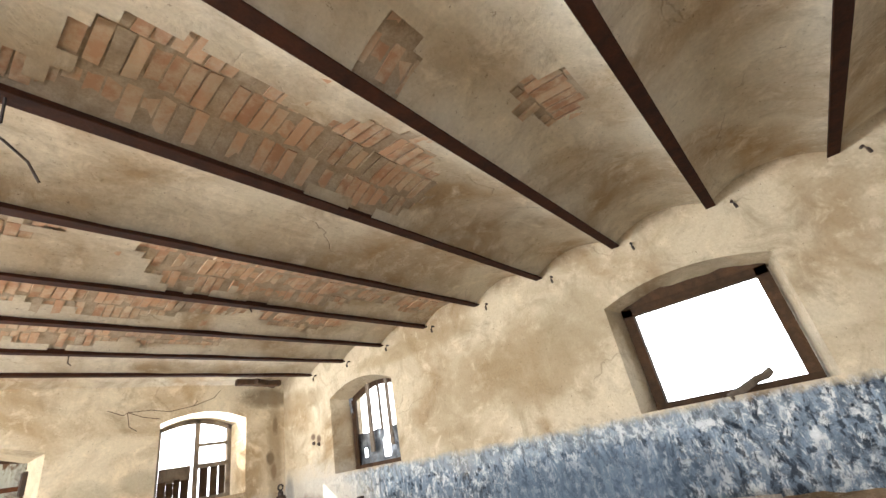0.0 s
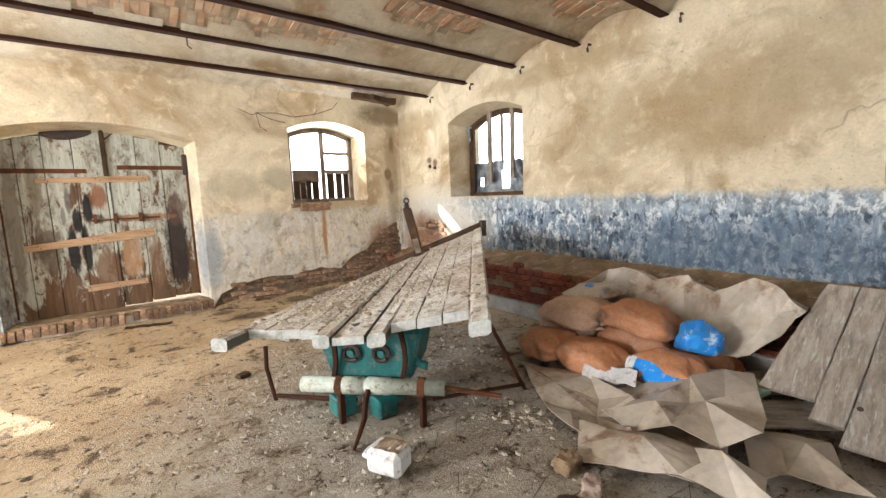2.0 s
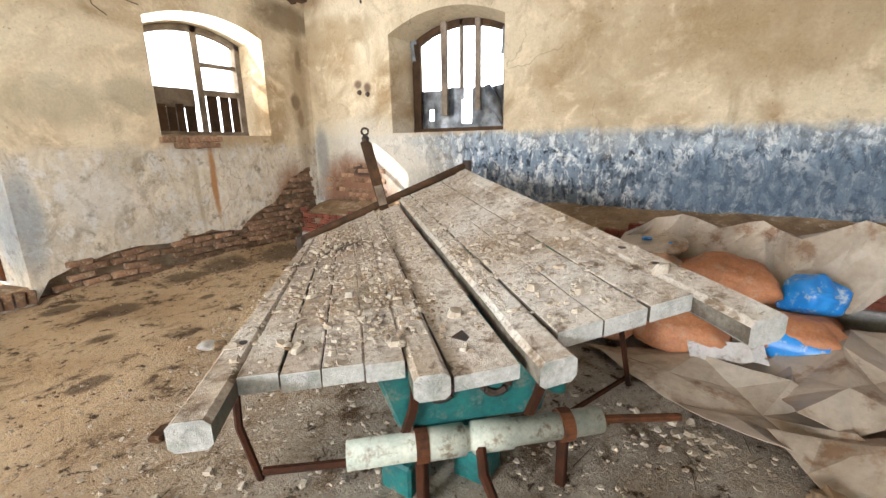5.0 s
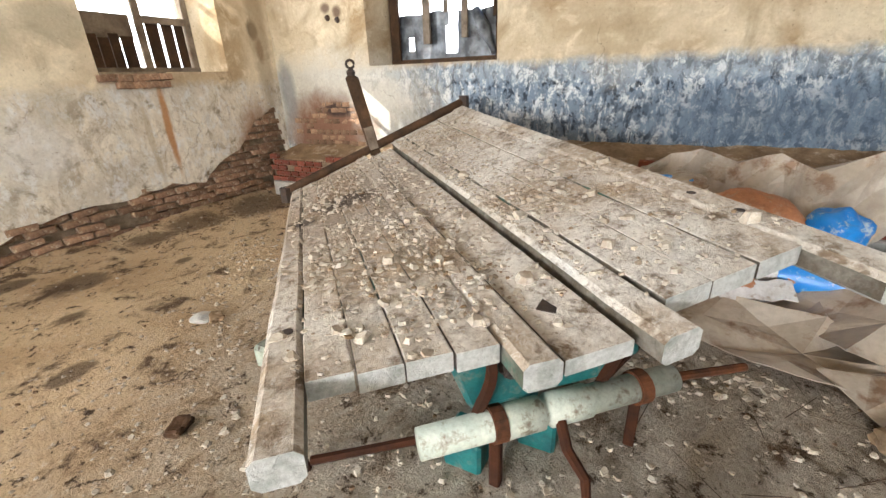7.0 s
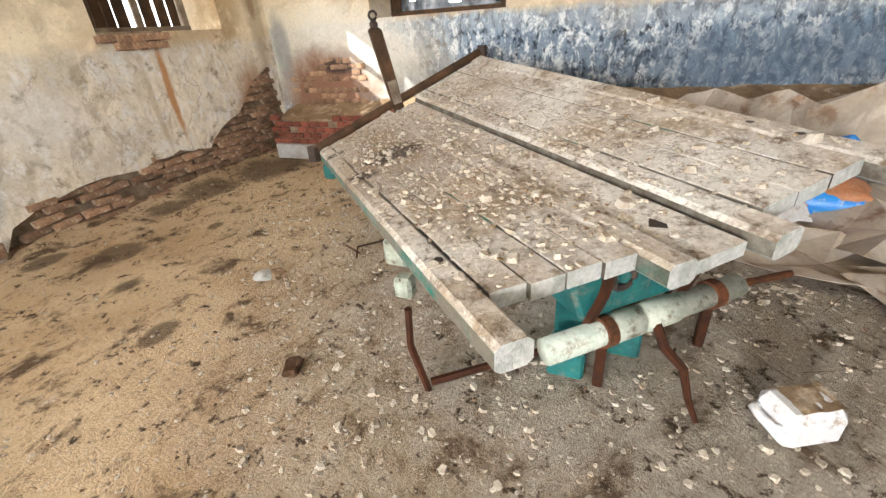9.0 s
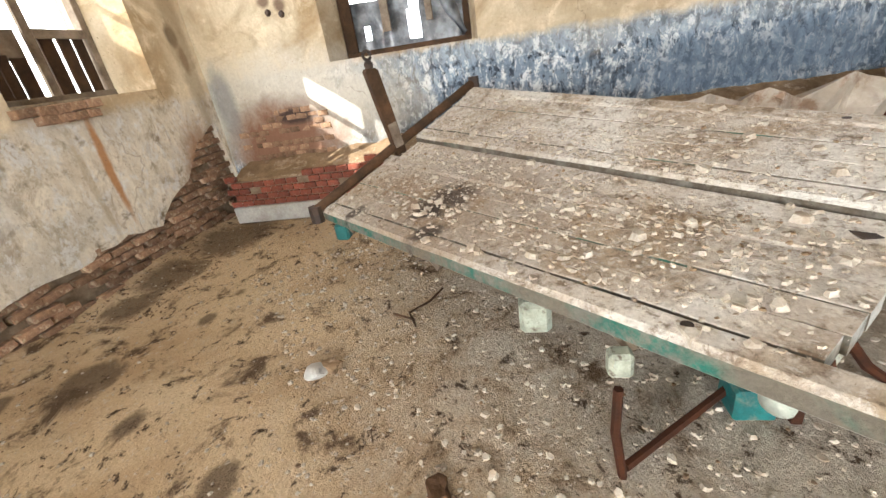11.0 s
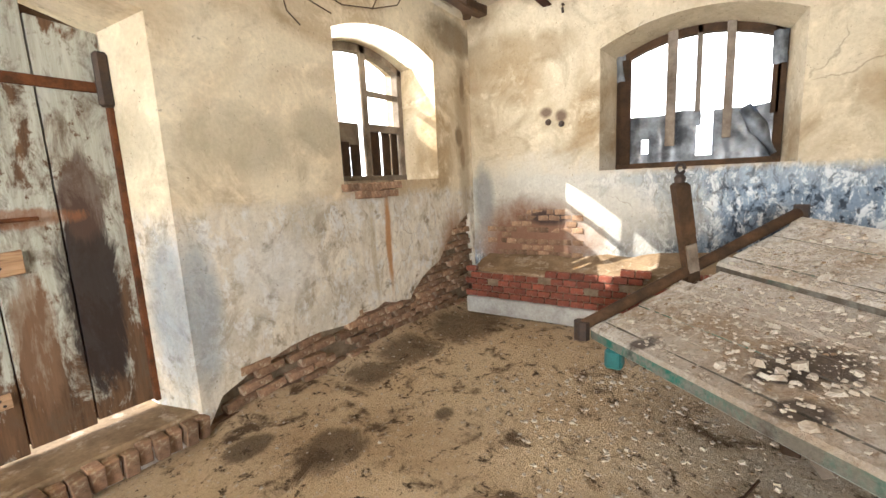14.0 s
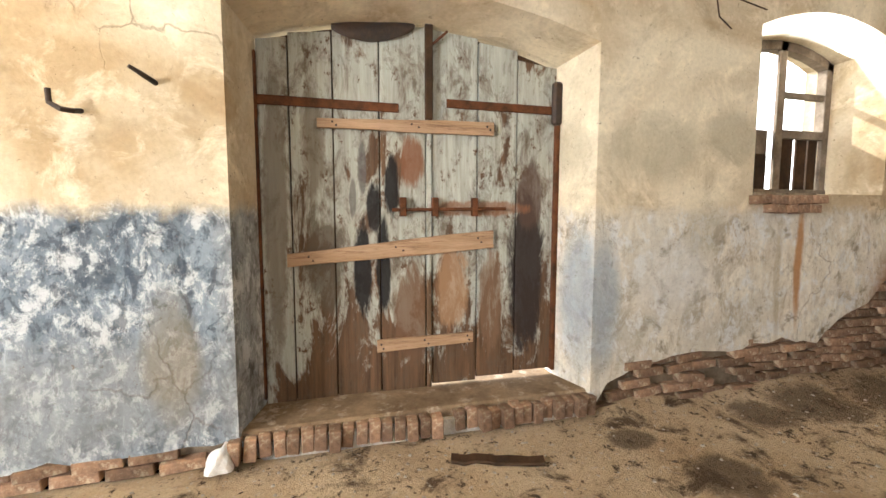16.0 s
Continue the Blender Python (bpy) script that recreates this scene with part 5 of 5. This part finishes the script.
# ---- small things ----
def canister():
    t = thing("canister", (-3.29, -4.86, 0), "white plastic canister lying on its side with dirt on it", "canister")
    bm = box((-0.13, -0.085, 0.0), (0.09, 0.085, 0.15), 0.03)
    for v in bm.verts:
        v.co += Vector((0, 0, 0.006 * n2(v.co.x, v.co.y, 20)))
    b = part("body", bm, WHITE, t)
    part("handle", tube([(-0.12, 0.05, 0.085), (-0.15, 0.045, 0.085), (-0.155, 0.0, 0.085), (-0.15, -0.045, 0.085), (-0.12, -0.05, 0.085)], 0.017, 8), WHITE, t, "moulded grip", True)
    dirt = bmesh.new()
    bmesh.ops.create_grid(dirt, x_segments=6, y_segments=6, size=0.06)
    for v in dirt.verts:
        v.co = Vector((v.co.x * 1.3, v.co.y, 0.152 + 0.006 * n2(v.co.x, v.co.y, 30)))
    part("dirt_patch", dirt, EARTH, t, "brown caked dirt")
    t.rotation_euler = (0, 0, radians(-63))


canister()
bag = bmesh.new()
bmesh.ops.create_icosphere(bag, subdivisions=3, radius=0.06)
for v in bag.verts:
    k = 1 + 0.5 * noise.noise(v.co * 14)
    v.co = Vector((v.co.x * k * 1.2, v.co.y * k, max(-0.02, v.co.z * k * 0.5)))
ob = finish("plastic_bag", bag, simple("clear_grey_plastic", (0.5, 0.5, 0.48), (0.35, 0.35, 0.33), 10, 0.3, grit=0.1))
ob.location = (-2.98, -2.16, 0.015)
tagged(ob, "small crumpled clear plastic bag on the floor", "plastic bag")


scrap = bmesh.new()
bmesh.ops.create_icosphere(scrap, subdivisions=3, radius=0.07)
for v in scrap.verts:
    k = 1 + 0.45 * noise.noise(v.co * 17 + Vector((3, 0, 0)))
    tip = max(0, v.co.z) / 0.07
    v.co = Vector((v.co.x * k * (1 - 0.45 * tip) + 0.03 * tip, v.co.y * k * (1 - 0.4 * tip), max(-0.03, v.co.z * k * (1.0 + 0.5 * tip))))
ob = finish("plastic_bag", scrap, simple("white_plastic_film", (0.80, 0.79, 0.76), (0.62, 0.58, 0.52), 12, 0.35, grit=0.1, strength=0.2))
ob.location = (-5.54, -0.05, 0.05)
tagged(ob, "crumpled white plastic bag at the foot of the door jamb", "plastic bag")


def stone(name, at, size, material, label, category, seed, rz=0):
    bm = bmesh.new()
    bmesh.ops.create_icosphere(bm, subdivisions=3, radius=0.62)
    for v in bm.verts:
        p = Vector([max(-0.45, min(0.45, c)) for c in v.co])
        p *= 1 + 0.3 * noise.noise(p * 3 + Vector((seed * 5, 0, 0))) + 0.12 * noise.noise(p * 9 + Vector((0, seed, 0)))
        v.co = Vector((p.x * size[0], p.y * size[1], p.z * size[2]))
    ob = finish(name, bm, material)
    ob.matrix_world = pose(at[0], at[1], size[2] / 2 - 0.01 + floor_height(at[0], at[1]), 3, 2, rz)
    return tagged(ob, label, category)


stone("brick_fragment", (-2.63, -5.68), (0.13, 0.10, 0.09), simple("pink_brick", (0.46, 0.36, 0.30), (0.36, 0.26, 0.2), 8), "broken pale brick on the floor", "brick", 1, 30)
stone("rubble_lump", (-2.55, -5.48), (0.16, 0.12, 0.10), EARTH, "brown lump of rubble beside the sheeting", "rubble", 2, 10)
stone("rubble_lump", (-2.40, -6.10), (0.15, 0.11, 0.07), EARTH, "earthy lump of rubble beside the sheeting", "rubble", 3, 50)
stone("brick_fragment", (-3.6, -2.89), (0.12, 0.08, 0.05), BROWN_WOOD, "small dark brick fragment on the earth", "brick", 4, 20)
stone("rubble_lump", (-2.93, -2.22), (0.12, 0.09, 0.05), EARTH, "dark clod on the earth floor", "rubble", 5, 70)
ob = finish("charred_board", plank(0.46, 0.08, 0.02, 0.006, 8, 0.012, seed=12), BROWN_WOOD)
ob.matrix_world = pose(-4.34, -0.26, 0.018, 0, 0, -18)
tagged(ob, "charred dark board lying before the threshold", "board")
cloth = sack("black_rag", (-2.88, -5.74, 0.035), (0.26, 0.14, 0.09), (0, 0, 40), DARK_IRON, "black oily rag on the floor", 61)
tagged(cloth, category="rag")
twigs = bmesh.new()
rng = random.Random(21)
for _ in range(34):
    x, y = rng.uniform(-3.2, -2.2), rng.uniform(-6.3, -4.6)
    a, l = rng.uniform(0, 6.28), rng.uniform(0.06, 0.25)
    tube([(x, y, 0.012), (x + math.cos(a) * l, y + math.sin(a) * l, 0.015)], 0.0018, 4, twigs)
tagged(finish("straw", twigs, BROWN_WOOD), "scattered twigs and straw on the floor", "straw", kind="stuff")
for pts, lab in (([(-2.62, -2.62, 0.012), (-2.5, -2.56, 0.03), (-2.36, -2.66, 0.016), (-2.2, -2.72, 0.012)], "bent twig on the earth floor"), ([(-2.55, -2.6, 0.012), (-2.48, -2.45, 0.016)], "short twig on the earth floor")):
    tagged(finish("twig", tube(pts, 0.007, 6), BROWN_WOOD), lab, "twig")

# iron in the walls
for y in BEAM_Y[0:10]:
    bm = tube([(0.03, y - 0.16, 3.10), (-0.05, y - 0.17, 3.09), (-0.085, y - 0.18, 3.04), (-0.085, y - 0.185, 3.0)], 0.013, 6)
    tagged(finish("wall_peg", bm, DARK_IRON), "dark iron peg in the wall below the ceiling", "peg", "wall pegs")
for x in (-5.74, -6.36):
    bm = tube([(x, 0.02, 1.94), (x - 0.04, -0.06, 1.965), (x - 0.075, -0.10, 1.985)], [0.014, 0.012, 0.009], 8)
    tagged(finish("wall_spike", bm, DARK_IRON), "dark iron spike driven into the wall", "spike", "wall spikes")
bm = tube([(-6.05, 0.02, 1.80), (-6.06, -0.05, 1.785), (-6.09, -0.08, 1.785), (-6.13, -0.08, 1.81), (-6.135, -0.075, 1.87)], 0.012, 8)
tagged(finish("wall_hook", bm, DARK_IRON), "bent iron hook in the wall", "hook")
for y, z in ((-0.93, 2.0), (-1.07, 1.97)):
    bm = tube([(0.0, y, z), (-0.03, y, z)], [0.034, 0.02], 10)
    tagged(finish("wall_stud", bm, DARK_IRON), "dark broken pipe stub in the wall", "pipe stub", "pipe stubs")
for pts in ([(-2.75, 2.86), (-2.55, 2.78), (-2.5, 2.82), (-2.3, 2.74), (-2.08, 2.70)], [(-2.5, 2.82), (-2.46, 2.62), (-2.36, 2.55)], [(-2.5, 2.82), (-2.2, 2.84), (-1.95, 2.80), (-1.6, 2.87), (-1.3, 2.98), (-1.2, 3.1)], [(-1.6, 2.87), (-1.55, 2.95)]):
    bm = tube([(x, -0.018 - 0.006 * i, z) for i, (x, z) in enumerate(pts)], 0.005, 5)
    tagged(finish("dry_creeper", bm, BROWN_WOOD), "thin dry creeper stem on the plaster", "creeper", "creepers")
for pts in ([(-4.6, -5.73, 3.13), (-4.59, -5.7, 3.02), (-4.63, -5.68, 2.98), (-4.57, -5.7, 2.94), (-4.48, -5.65, 2.90), (-4.43, -5.64, 2.82)], [(-3.6, -1.89, 3.13), (-3.6, -1.9, 3.04), (-3.57, -1.91, 3.01)], [(-2.6, -3.81, 3.13), (-2.58, -3.82, 3.07)]):
    tagged(finish("hanging_wire", tube(pts, 0.006, 5), DARK_IRON), "bent wire hanging from a beam", "wire")
# rotten ceiling corner
for at, size, r in (((-0.65, -0.22, 3.16), (0.75, 0.12, 0.1), -8), ((-0.5, -0.35, 3.14), (0.45, 0.09, 0.09), 22)):
    bm = plank(size[0], size[1], size[2], 0.012, 8, 0.012, seed=int(size[0] * 100))
    ob = finish("rotten_timber", bm, BROWN_WOOD)
    ob.matrix_world = pose(at[0] - size[0] / 2, at[1], at[2] + 0.08, 0, 4, r)
    tagged(ob, "rotten dark timber stub in the ceiling corner", "timber")
stick = plank(0.5, 0.06, 0.05, 0.01, 6, 0.01, seed=8)
ob = finish("broken_stick", stick, OLD_WOOD)
ob.matrix_world = look((-0.02, -7.12, 1.47), (0.3, -7.5, 1.62)) @ pose(0, 0, 0, 0, 90, 0)
tagged(ob, "broken grey stick lying over the sill", "stick")


# ---- loose grit ----
def chips(name, n, where, lo, hi, material, label, seed, height):
    """Angular flakes and crumbs, joined: too many to count."""
    rng = random.Random(seed)
    verts, faces = [], []
    for _ in range(n):
        x, y = where(rng)
        s = lo + (hi - lo) * rng.random() ** 3
        z = height(x, y)
        k = rng.choice((5, 6, 7))
        a0, flat = rng.uniform(0, 6.28), rng.uniform(0.12, 0.4)
        tx, ty = rng.uniform(-0.35, 0.35), rng.uniform(-0.35, 0.35)
        i = len(verts)
        for ring, sc in ((0, 1.0), (1, 0.7)):
            for q in range(k):
                a = a0 + q * math.tau / k
                r = s * sc * rng.uniform(0.55, 1.15) / 2
                dx, dy = r * math.cos(a), r * math.sin(a)
                verts.append((x + dx, y + dy, z - 0.15 * s + ring * s * flat + dx * tx + dy * ty + 0.08 * s))
        for q in range(k):
            faces.append((i + q, i + (q + 1) % k, i + k + (q + 1) % k, i + k + q))
        faces.append(tuple(i + k + q for q in range(k)))
    me = bpy.data.meshes.new(name)
    me.from_pydata(verts, [], faces)
    me.materials.append(material)
    tagged(new(name, me), label, "rubble", kind="stuff")


def on_floor(rng):
    while True:
        x, y = rng.uniform(-7.5, -0.56), rng.uniform(-7.2, -0.05)
        if rng.random() < 0.25 + 0.75 * max(0, 0.5 + 1.6 * n2(x, y, 0.9)):
            return x, y


def near_deck(rng):
    p = deck(rng.uniform(-0.45, 1.1), rng.uniform(-0.5, 4.6))
    return p.x, p.y


def deck_uv(x, y):
    d = Vector((x, y, 0)) - FL
    v = d.dot(EV)
    return (d.dot(EU) - 0.06 - 0.04 * v / 3) / (1.53 + 0.17 * v / 3), v


def on_deck(rng):
    while True:
        u, v = rng.uniform(0.01, 0.99), rng.uniform(0.05, 2.78)
        if 0.54 < u < 0.582 or rng.random() > 0.35 + 0.65 * max(0, 0.5 + 1.3 * n2(u * 3, v * 1.4, 1.0)):
            continue
        p = deck(u, v)
        return p.x, p.y


def deck_height(x, y):
    u, v = deck_uv(x, y)
    return deck(u, v).z + (-0.02 if 0.43 < u < 0.55 else 0.0)


chips("plaster_chips", 8000, on_floor, 0.004, 0.032, CHIP, "pale plaster chips and grit on the floor", 1, floor_height)
chips("dirt_crumbs", 3200, on_floor, 0.005, 0.03, DIRT, "dark clods and crumbs on the floor", 2, floor_height)
chips("plaster_chips", 4200, near_deck, 0.008, 0.05, CHIP, "pale plaster chips around the platform", 3, floor_height)
chips("plaster_chips", 3600, on_deck, 0.004, 0.03, CHIP, "fallen plaster flakes on the platform boards", 4, deck_height)
def mid_deck(rng):
    u = min(0.95, max(0.04, rng.gauss(0.42, 0.2)))
    p = deck(u if not 0.54 < u < 0.582 else 0.6, rng.uniform(0.1, 2.65))
    return p.x, p.y


chips("plaster_chips", 1000, mid_deck, 0.015, 0.05, CHIP, "lumps of fallen plaster along the platform boards", 8, deck_height)
chips("dirt_crumbs", 320, mid_deck, 0.012, 0.035, EARTH, "brown dirt crumbs on the platform boards", 9, deck_height)
chips("plaster_chips", 260, on_deck, 0.03, 0.09, CHIP, "large fallen plaster flakes on the platform boards", 5, deck_height)
chips("plaster_chips", 60, lambda r: (r.gauss(-2.36, 0.10), r.gauss(-5.05, 0.16)), 0.03, 0.07, CHIP, "heap of pale plaster flakes on the floor", 6, floor_height)
chips("dirt_crumbs", 1500, lambda r: (r.uniform(-2.4, -0.55), min(-0.03, r.gauss(-0.35, 0.2))), 0.006, 0.028, DIRT, "dark crumbs heaped at the wall's foot", 7, floor_height)


# ---- bricks of the wall foot, the threshold and the bare patches ----
def masonry():
    rng = random.Random(4)
    host = bpy.data.objects["wall_footing"]
    low, row = [], 0
    z = 0.03
    while z < 1.2:
        x = -3.2 + (0.12 if row % 2 else 0)
        while x < -0.1:
            if z < max(ragged(x - 0.08), ragged(x + 0.08)) + 0.02 and rng.random() > 0.1:
                low.append((x + rng.uniform(-0.012, 0.012), 0.036 + rng.uniform(-0.012, 0.036), z + rng.uniform(-0.006, 0.006)))
            x += 0.235
        z += 0.07
        row += 1
    for r in range(3):
        x = -7.6 + 0.1 * (r % 2)
        while x < -5.62:
            if r * 0.065 + 0.03 < ragged(x) + 0.02:
                low.append((x, 0.034 + rng.uniform(0.0, 0.014), 0.03 + r * 0.066))
            x += 0.235
    bricks_in(host, low, BRICK_PALE, (0.215, 0.08, 0.058), 14, 0.09)
    step = bpy.data.objects["threshold"]
    xs = []
    x = -5.47
    while x < -3.34:
        if rng.random() > 0.08:
            xs.append((x, 0.005 + rng.uniform(-0.03, 0.03), 0.085 + rng.uniform(-0.012, 0.008)))
        x += 0.073
    bricks_in(step, xs, BRICK_PALE, (0.064, 0.11, 0.12), 15, 0.08)
    east = bpy.data.objects["wall_east"]
    patch = []
    for r in range(8):
        y = -0.24 - 0.06 * (r % 2)
        z = 0.60 + 0.066 * r
        while y > -1.35:
            if ((y + 0.76) / 0.56) ** 2 + ((z - 0.72) / 0.37) ** 2 + 0.5 * n2(y, z, 5) < 1 and rng.random() > 0.12:
                patch.append((0.022 + rng.uniform(-0.012, 0.006), y, z))
            y -= 0.125
    bricks_in(east, patch, BRICK_PALE, (0.05, 0.116, 0.057), 16, 0.06)
    sill = bpy.data.objects["broken_sill"]
    bits = [(-2.02 + 0.13 * i, -0.03 + rng.uniform(-0.015, 0.01), 1.43) for i in range(5)] + [(-1.88 + 0.12 * i, -0.015 + rng.uniform(-0.01, 0.01), 1.365) for i in range(4)]
    bricks_in(sill, bits, BRICK_PALE, (0.12, 0.10, 0.06), 17, 0.12)


tagged(finish("threshold", box((-5.5, 0.03, 0.0), (-3.32, 0.6, 0.165), 0.01), EARTH), "worn brick and mortar threshold of the door", "threshold", kind="structure")
tagged(finish("broken_sill", box((-2.05, -0.02, 1.40), (-1.45, 0.05, 1.48), 0.01), MORTAR), "broken brick sill under the window", "sill", kind="structure")
masonry()

# ---- light in the openings ----
GLOW, gnt, gb = mat("hazy_sky", 1.0)
gb.inputs["Base Color"].default_value = (0, 0, 0, 1)
gb.inputs["Emission Color"].default_value = (1.0, 0.985, 0.95, 1)
gb.inputs["Emission Strength"].default_value = 3.0
far = bmesh.new()
for a, c in (((-90, 60), (60, 60)), ((60, 60), (60, -80)), ((60, -80), (-90, -80)), ((-90, -80), (-90, 60))):
    far.faces.new([far.verts.new(p) for p in ((*a, -1), (*c, -1), (*c, 30), (*a, 30))])
tagged(finish("backdrop", far, GLOW), "white hazy sky beyond the yard", "sky", kind="structure")
for o, p in zip(OPEN_A, (140, 0, 16)):
    if p:
        fill_light(((o[0] + o[1]) / 2, 0.06, 2.25), ((o[0] + o[1]) / 2, -1, 2.8), 1.2, 0.9, p, (0.96, 0.98, 1.0))
# added lamp in the unseen south opening, brightens the door wall
for x in (-8.3,):
    fill_light((x, SOUTH - 0.06, 2.1), (x, SOUTH + 2, 1.9), 1.3, 1.2, 75, (0.97, 0.97, 0.98))
# added lamp in the unseen west opening, aimed up to brighten the ceiling
fill_light((WEST - 0.06, -3.55, 1.9), (WEST + 2, -3.55, 2.5), 1.8, 1.2, 260, (1.0, 0.97, 0.92))
